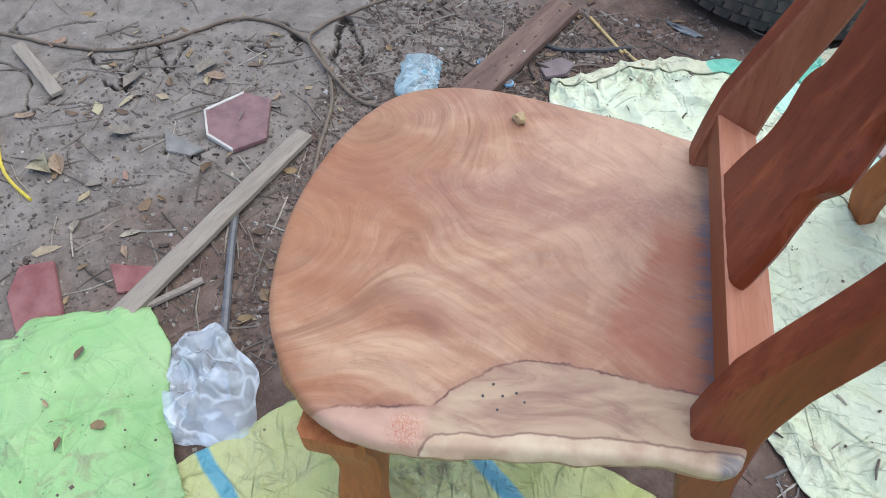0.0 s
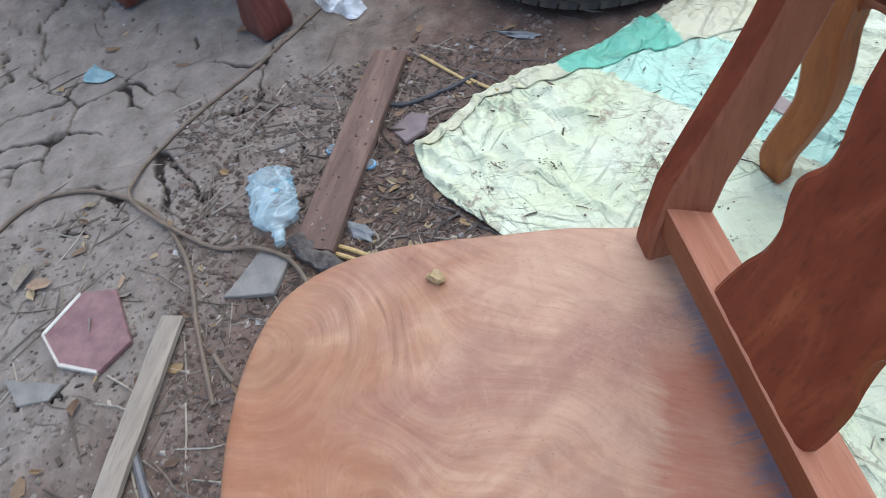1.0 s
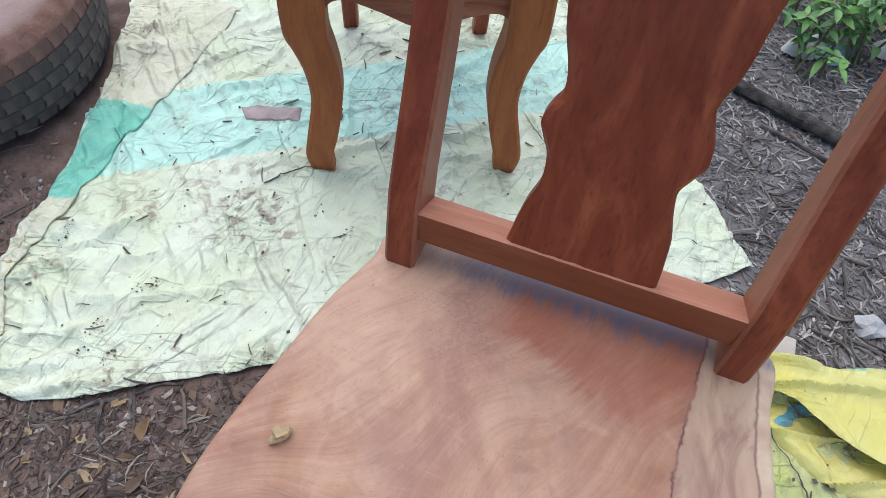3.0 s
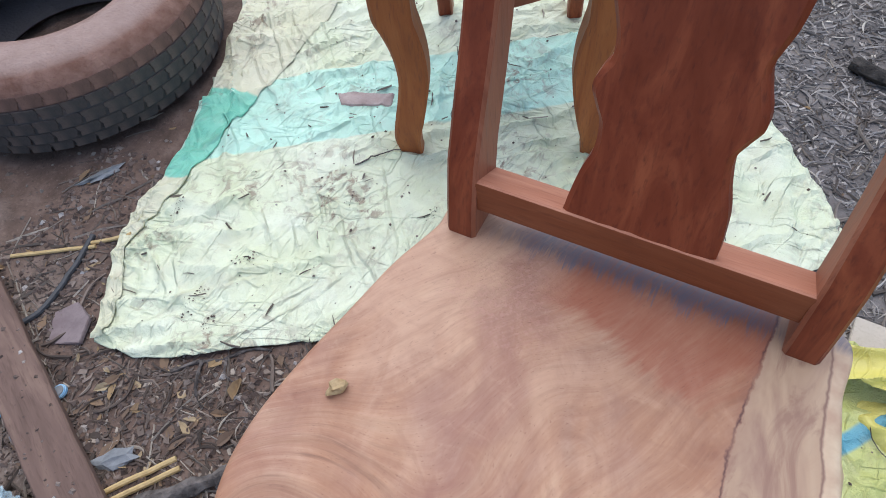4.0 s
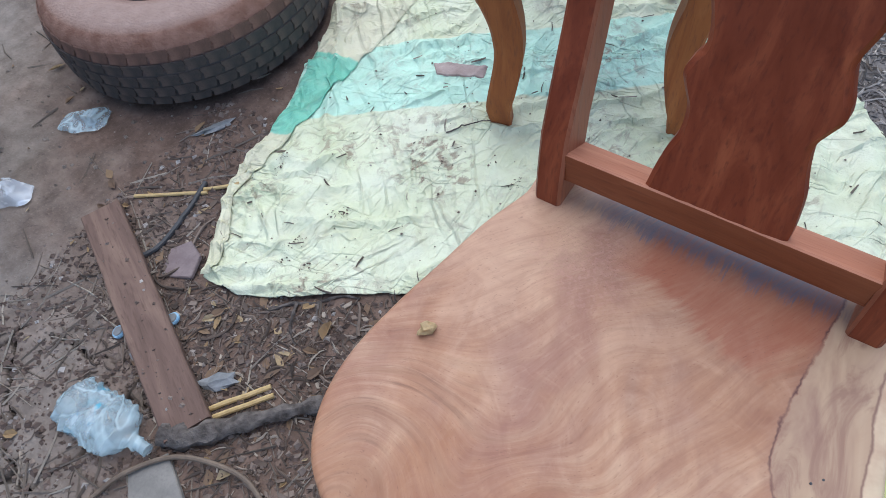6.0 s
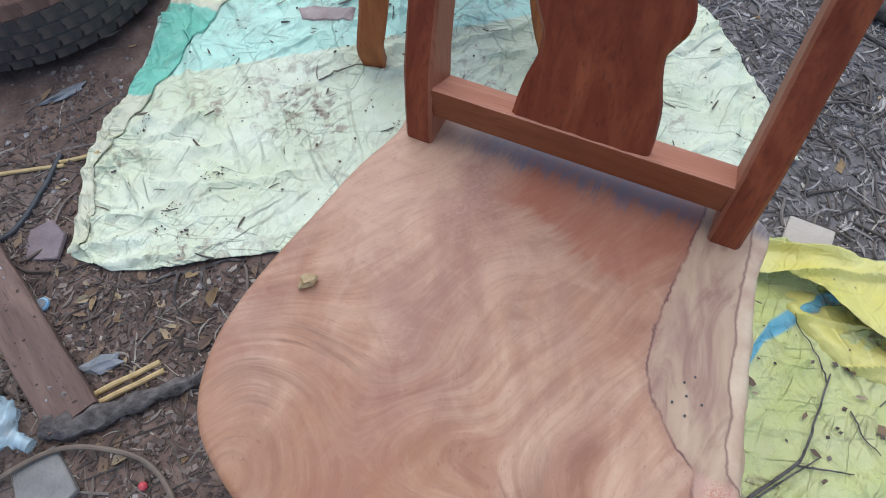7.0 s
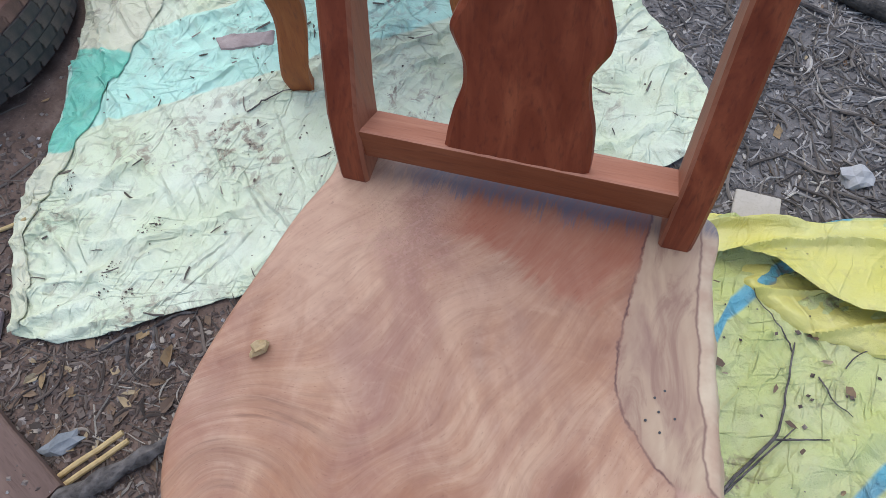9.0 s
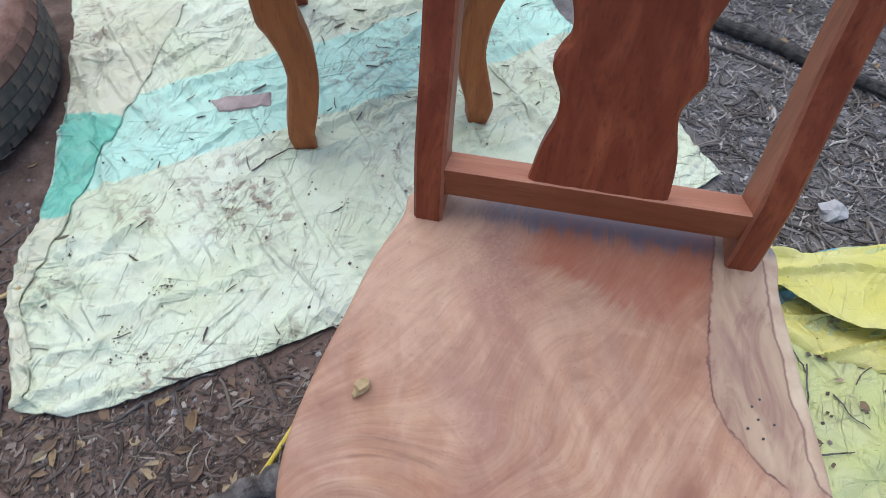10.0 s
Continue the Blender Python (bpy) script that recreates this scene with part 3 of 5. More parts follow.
sack = solid(link("lime_sack", sheet([
    [(0.1, -1.12), (0.3, -1.0), (0.55, -0.95)],
    [(0.55, -0.95), (0.45, -0.65), (0.3, -0.49)],
    [(-0.03, -0.735), (0.035, -0.655), (0.19, -0.575), (0.3, -0.49)],
    [(0.1, -1.12), (0.1, -0.97), (0.045, -0.94), (0.0, -0.82), (-0.03, -0.735)]], 60, 60,
    lambda x, y, u, v: 0.012 + wrinkle(x, y, 81.0, 0.7) + 0.03 * math.sin(math.pi * u) * math.sin(math.pi * v)), M_green))
tagged(sack, "lime green plastic sack lying flat on the earth", "sack")


# ---- chairs ----
SEAT = [(-0.204, 0.246), (-0.213, 0.2), (-0.235, 0.13), (-0.25, 0.05), (-0.265, -0.03), (-0.273, -0.11), (-0.265, -0.175), (-0.24, -0.228), (-0.2, -0.262), (-0.14, -0.29), (-0.07, -0.307), (0.0, -0.314),
        (0.06, -0.312), (0.14, -0.298), (0.2, -0.275), (0.255, -0.235), (0.29, -0.19), (0.308, -0.13), (0.308, -0.09), (0.3, -0.03), (0.292, 0.02), (0.28, 0.1), (0.27, 0.17), (0.26, 0.25), (0.14, 0.256), (0.0, 0.256), (-0.12, 0.256)]
SEAM = [(0.193, 0.26), (0.188, 0.185), (0.183, 0.12), (0.179, 0.06), (0.186, 0.015), (0.205, -0.018), (0.235, -0.05), (0.258, -0.068), (0.27, -0.12), (0.28, -0.165), (0.3, -0.215)]
BARK = [(0.25, 0.26), (0.252, 0.2), (0.254, 0.15), (0.262, 0.1), (0.268, 0.05), (0.28, 0.0), (0.281, -0.03), (0.29, -0.06), (0.33, -0.08)]


def side_of(line, x, y):
    """How far (x, y) lies beyond a line that runs down the seat."""
    best, sign = 9.0, -1.0
    for (ax, ay), (bx, by) in zip(line, line[1:]):
        dx, dy = bx - ax, by - ay
        k = max(0, min(1, ((x - ax) * dx + (y - ay) * dy) / (dx * dx + dy * dy)))
        qx, qy = x - ax - k * dx, y - ay - k * dy
        d = math.hypot(qx, qy)
        if d < best:
            best, sign = d, 1.0 if dx * qy - dy * qx > 0 else -1.0
    return best * sign


def seat_bm(top, outline, thick=0.05):
    rim = spline(outline, 260, True)
    mid = np.array([0.02, -0.03])
    loops = []
    for f in np.linspace(0.01, 0.93, 54):
        loops.append([(*(mid + (p - mid) * f), top - 0.006 * (1 - f * f) + 0.0012 * fbm(*(p * f), 9, 2)) for p in rim])
    for k, (inn, dz) in enumerate([(0.008, 0.0), (0.003, 0.0015), (0.0, 0.005), (0.0, 0.014), (0.003, 0.028), (0.010, 0.040), (0.02, thick), (0.06, thick + 0.001), (0.2, thick + 0.001)]):
        lp = []
        for p in rim:
            d = (p - mid) / np.linalg.norm(p - mid)
            rough = 0.004 * fbm(p[0], p[1] + 0.3 * dz, 22, 5) if 2 < k < 7 else 0
            live = 0.004 * max(0, min(1, (p[0] - 0.2) * 20)) * max(0, min(1, (0.17 - p[1]) * 12)) * (k in (3, 4, 5))
            lp.append((*(p - d * (inn + rough - live)), top - dz))
        loops.append(lp)
    bm = rings(loops)
    return bm


def add_attr(ob, name, fn):
    at = ob.data.attributes.new(name, "FLOAT", "POINT")
    at.data.foreach_set("value", [fn(v.co.x, v.co.y, v.co.z) for v in ob.data.vertices])


def post_bm(x0, x1, path, inner):
    """A sawn post: path of (y front, y back, z). inner: the side, -1 or 1, whose back corner is planed off."""
    c, k = 0.004, 0.005
    l, r = (k, c) if inner < 0 else (c, k)
    loops = []
    for yf, yb, z in path:
        loops.append([(x0 + c, yf, z), (x1 - c, yf, z), (x1, yf + c, z), (x1, yb - r, z), (x1 - r * 0.8, yb, z), (x0 + l * 0.8, yb, z), (x0, yb - l, z), (x0, yf + c, z)])
    return rings(loops)


def cabriole_bm(x, y, ox, oy, top, size=1.0):
    """A sawn curved leg: foot straight, shin bent inwards, knee outwards."""
    prof = spline([(0.0, 0.0, 0.024), (0.003, 0.02, 0.025), (0.004, 0.06, 0.0285), (-0.006, 0.11, 0.031), (-0.018, 0.17, 0.031), (-0.024, 0.22, 0.031), (-0.02, 0.28, 0.033), (-0.008, 0.33, 0.036), (0.002, 0.37, 0.039), (0.0, top, 0.04)], 26)
    loops = []
    for off, z, h in prof:
        h *= size
        c = 0.005
        cx, cy = x + ox * off, y + oy * off + 0.010 * math.sin(min(1, z / 0.2) * math.pi) * -1
        loops.append([(cx + a * h + (-c if a * b > 0 else c) * (0 if k else a * b) , cy + b * h * 0.85, z) for a, b, k in ((-1, -0.8, 1), (-0.8, -1, 1), (0.8, -1, 1), (1, -0.8, 1), (1, 0.8, 1), (0.8, 1, 1), (-0.8, 1, 1), (-1, 0.8, 1))])
    return rings(loops)


def splat_bm(profile, y0, lean, thick=0.024):
    """The back board: profile of (z, left, right), leaning back."""
    p = spline(profile, 60)
    loops = []
    for z, l, r in p:
        y = y0 + lean * (z - 0.54)
        e = 0.006
        n = 14
        front = [(l + e + (r - l - 2 * e) * k / (n - 1), y + 0.0015 * fbm(z, k * 0.1, 6, 9)) for k in range(n)]
        w = 0.001
        back = [(l + e + (r + w - l - 2 * e) * k / (n - 1), y + thick) for k in range(n)][::-1]
        lp = [*front, (r, y + e), (r + w, y + thick - e), *back, (l, y + thick - e), (l, y + e)]
        loops.append([(x, yy, z) for x, yy in lp])
    return rings(loops)


POST = [(0.285, 0.33, 0.0), (0.262, 0.318, 0.1), (0.235, 0.295, 0.22), (0.212, 0.275, 0.34), (0.2, 0.268, 0.43), (0.2, 0.266, 0.46), (0.204, 0.268, 0.5), (0.213, 0.276, 0.56), (0.23, 0.29, 0.61),
        (0.248, 0.304, 0.66), (0.262, 0.314, 0.7), (0.274, 0.322, 0.74), (0.288, 0.334, 0.8), (0.305, 0.35, 0.88), (0.322, 0.364, 0.98)]
SPLAT = [(0.534, -0.06, 0.106), (0.545, -0.058, 0.106), (0.56, -0.056, 0.105), (0.59, -0.05, 0.101), (0.62, -0.041, 0.092), (0.65, -0.042, 0.087), (0.668, -0.05, 0.094), (0.684, -0.056, 0.102), (0.7, -0.051, 0.1), (0.716, -0.043, 0.094), (0.74, -0.045, 0.088),
         (0.775, -0.056, 0.097), (0.822, -0.063, 0.101), (0.88, -0.068, 0.106), (0.97, -0.05, 0.09)]


def chair(x, y, turn, label, red, orange, top_wood, seat_line, legs, posts, shift, rise=0.0, bulk=1.0):
    c = thing("dining_chair", x, y, 0, turn, label=label, category="chair", group="carved wooden chairs")
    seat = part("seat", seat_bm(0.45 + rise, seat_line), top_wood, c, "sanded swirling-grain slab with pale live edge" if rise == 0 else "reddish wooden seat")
    add_attr(seat, "seam", lambda px, py, pz: side_of(SEAM, px, py) if pz > 0.432 else -0.03)
    add_attr(seat, "bark", lambda px, py, pz: side_of(BARK, px, py) if pz > 0.432 and py > -0.12 else -0.03)
    if rise == 0:
        for hx, hy in ((0.226, 0.019), (0.235, 0.029), (0.22, -0.007), (0.232, 0.005), (0.249, 0.002), (0.236, -0.016)):
            part("wormhole", slab([(hx + 0.0014 * math.cos(a), hy + 0.0014 * math.sin(a)) for a in np.linspace(0, 2 * math.pi, 9)[:-1]], 0.446, 0.4502 - 0.0012, 0), M_black, seat)
    sy = shift
    for x0 in posts:
        inward = 1 if x0 < 0 else -1
        post = part("back_post", post_bm(x0, x0 + 0.038, [(f + sy, b + sy, z) for f, b, z in POST], inward), red, c)
        # inner sides get the paler wood, standing in for light from behind
        post.data.materials.append(M_post_lit)
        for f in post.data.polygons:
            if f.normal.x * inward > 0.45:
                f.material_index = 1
    rail = [[(px, y + sy, z) for y, z in ((0.214, 0.492), (0.266, 0.492), (0.268, 0.495), (0.268, 0.511), (0.266, 0.5135), (0.216, 0.5405), (0.213, 0.5395), (0.212, 0.537), (0.212, 0.494))] for px in np.linspace(posts[0] + 0.036, posts[1] + 0.003, 9)]
    bar = part("lower_rail", rings(rail), M_rail, c, "paler red cross rail")
    # upward faces take the paler wood, as if lit by the sky
    bar.data.materials.append(M_rail_lit)
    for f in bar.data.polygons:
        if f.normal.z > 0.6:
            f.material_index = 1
    part("splat", splat_bm(SPLAT, 0.2155 + sy, 0.25), red, c, "wavy-edged dark red back board")
    crest = rings([[(px, 0.318 + sy + 0.02 * math.cos(px * 6) + dy, 0.975 + 0.03 * math.cos(px * 7) + dz) for dy, dz in ((0, -0.02), (0.03, -0.02), (0.036, 0.03), (0.006, 0.034))] for px in np.linspace(posts[0] - 0.012, posts[1] + 0.05, 24)])
    part("crest_rail", crest, red, c)
    for lx, ly, ox, oy in legs:
        part("front_leg", cabriole_bm(lx, ly, ox, oy, 0.402 + 2.3 * rise, bulk), orange, c, "curved cabriole leg")
    (lx, ly, _, _), (rx, ry, _, _) = legs
    prof = spline([(0, 0.36), (0.05, 0.386), (0.14, 0.39), (0.3, 0.37), (0.5, 0.34), (0.66, 0.35), (0.8, 0.366), (0.93, 0.372), (1, 0.355)], 40)
    for a, b in (((lx + 0.03, ly), (rx - 0.03, ry)), ((lx, ly + 0.03), (posts[0] + 0.02, 0.21 + sy)), ((rx, ry + 0.03), (posts[1] + 0.02, 0.21 + sy))):
        d = Vector((b[0] - a[0], b[1] - a[1], 0))
        w = Vector((-d.y, d.x, 0)).normalized() * 0.011
        part("apron", rings([[Vector((*a, 0)) + d * u + w * k + Vector((0, 0, zz)) for k, zz in ((-1, zb + rise), (1, zb + rise), (1, 0.403 + rise), (-1, 0.403 + rise))] for u, zb in prof]), M_apron, c, "scalloped reddish apron")
    return c


chair(0, 0, 0, "reddish carved wooden chair with sanded slab seat, unfinished", M_post, M_leg, M_seat, SEAT, ((-0.205, -0.2, -1, 0), (0.258, -0.178, 1, 0)), (-0.198, 0.203), 0.0, 0.0, 1.15)
SEAT_SMALL = [(0.88 * px, 0.8 * py - 0.012) for px, py in SEAT]
chair(-0.446, 0.948, 22.3, "orange-brown carved wooden chair standing on the tarpaulin", M_post, M_leg_shaded, M_apron, SEAT_SMALL, ((-0.206, -0.22, -1, 0), (0.189, -0.22, 1, 0)), (-0.19, 0.15), -0.03, 0.035)


# ---- tyre ----
def tyre(x, y):
    t = thing("tyre", x, y, 0, 12, label="old truck tyre caked with red dust, lying flat", category="tyre")
    prof = [(0.215, 0.205), (0.225, 0.22), (0.26, 0.228), (0.31, 0.229), (0.345, 0.222), (0.368, 0.205), (0.383, 0.175), (0.39, 0.13), (0.39, 0.08), (0.38, 0.035), (0.36, 0.01), (0.3, 0.0), (0.24, 0.002), (0.218, 0.02), (0.24, 0.04), (0.33, 0.06), (0.355, 0.11), (0.33, 0.17), (0.24, 0.19), (0.216, 0.195)]
    loops = [[(r * math.cos(a), r * math.sin(a), z) for r, z in prof] for a in np.linspace(0, 2 * math.pi, 97)[:-1]]
    bm = rings(loops + [loops[0]], cap=False)
    bmesh.ops.remove_doubles(bm, verts=bm.verts[:], dist=1e-5)
    n = Nodes("dusty_tyre_rubber")
    px, py, pz = n.xyz()
    nz = n.noise(14, 5, 0.6)
    up = n.span(n.math("ADD", pz, n.math("MULTIPLY", n.math("SUBTRACT", nz, 0.5), 0.07)), 0.125, 0.185)
    rub = n.mix(nz, (0.045, 0.045, 0.05), (0.085, 0.08, 0.08))
    dust = n.mix(n.span(n.noise(25, 4), 0.35, 0.65), (0.17, 0.085, 0.06), (0.26, 0.15, 0.115))
    dust = n.mix(n.span(pz, 0.216, 0.226, 0, 0.8), dust, n.mix(n.noise(40, 4), (0.26, 0.18, 0.15), (0.4, 0.3, 0.26)))
    n.bump(n.math("ADD", n.math("MULTIPLY", nz, 2.0), n.noise(150, 3)), 0.7, 0.005)
    body = part("casing", bm, n.done(n.mix(up, rub, dust), 0.85, 0.25), t)
    block = bpy.data.meshes.new("tread_block")
    g = slab([(-0.0155, -0.025), (-0.006, -0.027), (0.0, -0.022), (0.0155, -0.025), (0.0155, 0.021), (0.004, 0.023), (-0.003, 0.028), (-0.0155, 0.024)], 0, 0.0045, 0.0012)
    g.to_mesh(block)
    g.free()
    block.materials.append(M_rubber)
    dusty = block.copy()
    dusty.materials.clear()
    dusty.materials.append(M_rubber_dusty)
    for row, z in enumerate((0.037, 0.071, 0.105, 0.139, 0.171)):
        for k in range(46):
            a = 2 * math.pi * (k + 0.5 * (row % 2)) / 46
            ob = new("tread_block", block if row < 4 else dusty)
            ob.parent = body
            r = (0.3775, 0.3865, 0.3885, 0.3865, 0.3805)[row]
            ob.matrix_basis = Matrix.Translation((r * math.cos(a), r * math.sin(a), z)) @ Matrix.Rotation(a, 4, "Z") @ Matrix.Rotation(radians(90 if row < 4 else 76), 4, "Y")
    return t


tyre(-1.54, 0.61)


# ---- boards, bars and debris ----
def lying_board(name, a, b, w, h, material, z=0.0, **tags):
    """A sawn board from a to b on the ground."""
    d = Vector((b[0] - a[0], b[1] - a[1], 0))
    length = d.length
    turn = math.degrees(math.atan2(d.y, d.x)) - 90
    loops = []
    for u in np.linspace(0, 1, 14):
        yy = u * length
        e = 0.002 * fbm(yy, 0, 12, 3)
        loops.append([(-w / 2 + e, yy, 0), (w / 2 + e, yy, 0), (w / 2 + e, yy, h * 0.85), (w / 2 - 0.003 + e, yy, h), (-w / 2 + 0.003 + e, yy, h), (-w / 2 + e, yy, h * 0.85)])
    ob = link(name, rings(loops), material)
    ob.matrix_world = pose(a[0], a[1], z, 0, 0, turn)
    return tagged(ob, **tags)


lying_board("plank", (-0.647, -0.294), (-1.222, -0.036), 0.092, 0.02, M_board, 0.002, label="dark brown sawn plank lying on the earth", category="plank")
lying_board("batten", (-0.57, -0.597), (0.02, -0.785), 0.048, 0.014, M_grey, 0.004, label="grey weathered wooden batten on the earth", category="batten")


def on_earth(x, y):
    return earth_height(x, y)


def laid(points, lift, n=60):
    """A smooth line over the ground through (x, y) or (x, y, rise) points."""
    p = spline([(*q, 0.0) if len(q) == 2 else q for q in points], n)
    return [(x, y, on_earth(x, y) + lift + r) for x, y, r in p]


def cord(name, points, radius, material, n=60, lift=None, **tags):
    return tagged(link(name, tube(laid(points, radius if lift is None else lift, n), radius, 8), material), **tags)


def flake(name, outline, h, material, x, y, turn=0.0, tilt=(0, 0), lift=0.0, bevel=0.0015, **tags):
    """A flat broken piece lying on the ground; outline round its own middle."""
    ob = link(name, slab(outline, 0, h, bevel), material, smooth=False)
    ob.matrix_world = pose(x, y, on_earth(x, y) + lift, tilt[0], tilt[1], turn)
    return tagged(ob, **tags)


def about(points):
    """An outline in the world, as its middle and the outline round it."""
    c = np.mean(np.array(points), axis=0)
    return [(px - c[0], py - c[1]) for px, py in points], c


M_iron = plain("dull_iron", (0.13, 0.125, 0.13), (0.2, 0.19, 0.19), 40, 0.55, 0.3, 0.5, 0.4)
M_tile = plain("plum_glazed_tile", (0.17, 0.085, 0.085), (0.25, 0.14, 0.135), 30, 0.6, 0.25)
M_tile_dusty = plain("dusty_plum_tile", (0.16, 0.115, 0.115), (0.23, 0.18, 0.175), 30, 0.75, 0.3)
M_tile_edge = plain("white_tile_body", (0.62, 0.58, 0.52), (0.5, 0.45, 0.4), 40, 0.8, 0.3)
M_redtile = plain("red_clay_tile", (0.2, 0.06, 0.055), (0.3, 0.13, 0.12), 22, 0.75, 0.3)
M_greytile = plain("grey_cement_tile", (0.17, 0.158, 0.142), (0.25, 0.232, 0.208), 25, 0.85, 0.4)
M_cable = plain("brown_cable", (0.12, 0.085, 0.06), (0.19, 0.14, 0.1), 30, 0.6, 0.2)
M_white = plain("white_cable", (0.6, 0.6, 0.56), (0.48, 0.47, 0.43), 25, 0.5, 0.15)
M_yellowp = plain("yellow_plastic", (0.65, 0.5, 0.04), (0.55, 0.4, 0.06), 30, 0.45, 0.1)
M_bark = plain("charred_bark", (0.06, 0.05, 0.045), (0.19, 0.165, 0.15), 45, 0.9, 1.0, 0.2, depth=0.006)
M_pole = plain("dark_rotten_pole", (0.03, 0.027, 0.025), (0.095, 0.083, 0.074), 45, 0.9, 1.0, 0.2, depth=0.006)
M_cane = plain("dry_cane", (0.42, 0.29, 0.12), (0.55, 0.4, 0.19), 60, 0.65, 0.3)
M_blue = plain("blue_cap_plastic", (0.2, 0.38, 0.55), (0.3, 0.48, 0.62), 60, 0.4, 0.1)
M_husk = plain("dry_husk", (0.33, 0.21, 0.09), (0.52, 0.38, 0.2), 70, 0.6, 0.3)
M_stone = plain("pale_stone", (0.36, 0.34, 0.33), (0.48, 0.46, 0.44), 30, 0.85, 0.5)
M_ply = plain("pale_weathered_ply", (0.42, 0.36, 0.29), (0.52, 0.46, 0.38), 14, 0.8, 0.3)
M_foil = plain("crumpled_grey_wrapper", (0.13, 0.137, 0.142), (0.23, 0.24, 0.25), 30, 0.5, 0.6)
M_aqua = plain("faded_blue_plastic", (0.15, 0.28, 0.32), (0.26, 0.38, 0.4), 25, 0.4, 0.4)
M_redbead = plain("red_bead_paint", (0.5, 0.05, 0.07), (0.6, 0.1, 0.1), 90, 0.4, 0.1)


def film(name, tint, alpha):
    """Thin clear plastic, part see-through, with milky creases."""
    n = Nodes(name)
    f = n.noise(15, 3, 0.5, 0.8)
    ridge = n.span(n.math("ABSOLUTE", n.math("SUBTRACT", n.noise(9, 2, 0.5, 1.2), 0.5)), 0.0, 0.05, 0.3, 0.0)
    a = n.math("MINIMUM", n.math("ADD", ridge, n.span(f, 0.35, 0.7, alpha * 0.75, min(1, alpha * 1.35))), 1.0)
    n.bump(n.noise(22, 3, 0.5, 1.0), 0.5, 0.006)
    return n.done(tint, 0.14, 0.7, Alpha=a)


M_bag = film("clear_bag_film", (0.78, 0.84, 0.9), 0.42)
M_scrap = film("bluish_scrap_film", (0.45, 0.62, 0.7), 0.35)
M_pet = film("clear_bottle_plastic", (0.45, 0.58, 0.62), 0.38)

# bars, battens and cords
tagged(link("iron_rod", tube(laid([(-0.31, -0.67), (-0.15, -0.615), (0.03, -0.55), (0.12, -0.52)], 0.009, 14), 0.0085, 8), M_iron), "dull grey iron rod on the earth", "rod")
cord("stick", [(-0.02, -0.765), (-0.07, -0.71), (-0.12, -0.66)], 0.008, M_grey, 10, label="short grey broken stick on the earth", category="stick")
lying_board("wooden_strip", (-0.78, -1.54), (-0.605, -1.3), 0.034, 0.01, M_grey, 0.0, label="short grey wooden strip on cracked earth", category="strip")
cord("brown_cable", [(-0.62, -2.1), (-0.82, -1.75), (-0.81, -1.45), (-0.815, -1.26), (-0.895, -1.12), (-1.01, -0.995), (-1.02, -0.87), (-0.965, -0.748), (-0.87, -0.65), (-0.715, -0.578), (-0.52, -0.55), (-0.36, -0.52)], 0.0055, M_cable, 140, label="brown rubber cable snaking over the earth", category="cable")
cord("looped_cable", [(-1.62, -0.1), (-1.485, -0.24), (-1.33, -0.4), (-1.21, -0.55), (-1.09, -0.665), (-1.0, -0.715, 0.006), (-0.935, -0.715, 0.012), (-0.835, -0.63, 0.01), (-0.74, -0.52), (-0.7, -0.42, 0.01), (-0.63, -0.34, 0.015), (-0.5, -0.3, 0.018), (-0.405, -0.335, 0.012), (-0.372, -0.4), (-0.39, -0.47), (-0.47, -0.52)], 0.005, M_cable, 150, label="thin brown cable bent into a loop", category="cable")
coil = []
for k in range(150):
    a = k / 150 * 2 * math.pi * 4.6
    coil.append((-1.3 + (0.24 + 0.08 * math.sin(0.73 * a)) * math.cos(a) + 0.06 * math.sin(0.31 * a), -1.74 + (0.2 + 0.075 * math.sin(1.13 * a)) * math.sin(a), 0.006 + 0.004 * (k // 33)))
tagged(link("white_cable_coil", tube([(x, y, on_earth(x, y) + z) for x, y, z in spline(coil, 260)], 0.0065, 8), M_white), "loose coil of white cable on the earth", "cable")
cord("yellow_wire", [(-0.5, -1.42), (-0.336, -1.288), (-0.258, -1.16)], 0.0042, M_yellowp, 12, label="yellow plastic wire on the earth", category="wire")
cord("yellow_string", [(-0.437, -0.12), (-0.42, -0.07), (-0.389, 0.024), (-0.37, 0.08)], 0.0045, M_yellowp, 14, label="yellow string running under the chair", category="string")
cord("yellow_straw", [(-1.07, 0.14), (-1.04, 0.16), (-0.99, 0.195, 0.012)], 0.0045, M_cane, 10, label="yellow plastic straw beside the tarpaulin", category="straw")
cord("black_wire", [(-1.09, -0.11), (-1.04, -0.055), (-1.035, 0.0), (-1.05, 0.07), (-1.075, 0.16)], 0.006, M_black, 24, label="stiff black wire bent at one end", category="wire")
cord("dry_stalk", [(-1.2, 0.04), (-1.11, 0.1), (-1.05, 0.14)], 0.0045, M_cane, 8, label="thin dry stalk on the earth", category="stalk")
for dx in (0.0, 0.017):
    cord("cane_sliver", [(-0.655 + dx, -0.243 - dx * 0.6), (-0.615 + dx, -0.19 - dx * 0.6), (-0.58 + dx, -0.143 - dx * 0.6)], 0.0055, M_cane, 8, label="split yellow cane sliver beside the plank", category="sliver")

# charred branch, under the near edge of the seat
b = laid([(-0.69, -0.325), (-0.64, -0.3), (-0.57, -0.225), (-0.5, -0.15), (-0.43, -0.09), (-0.37, -0.06)], 0.018, 30)
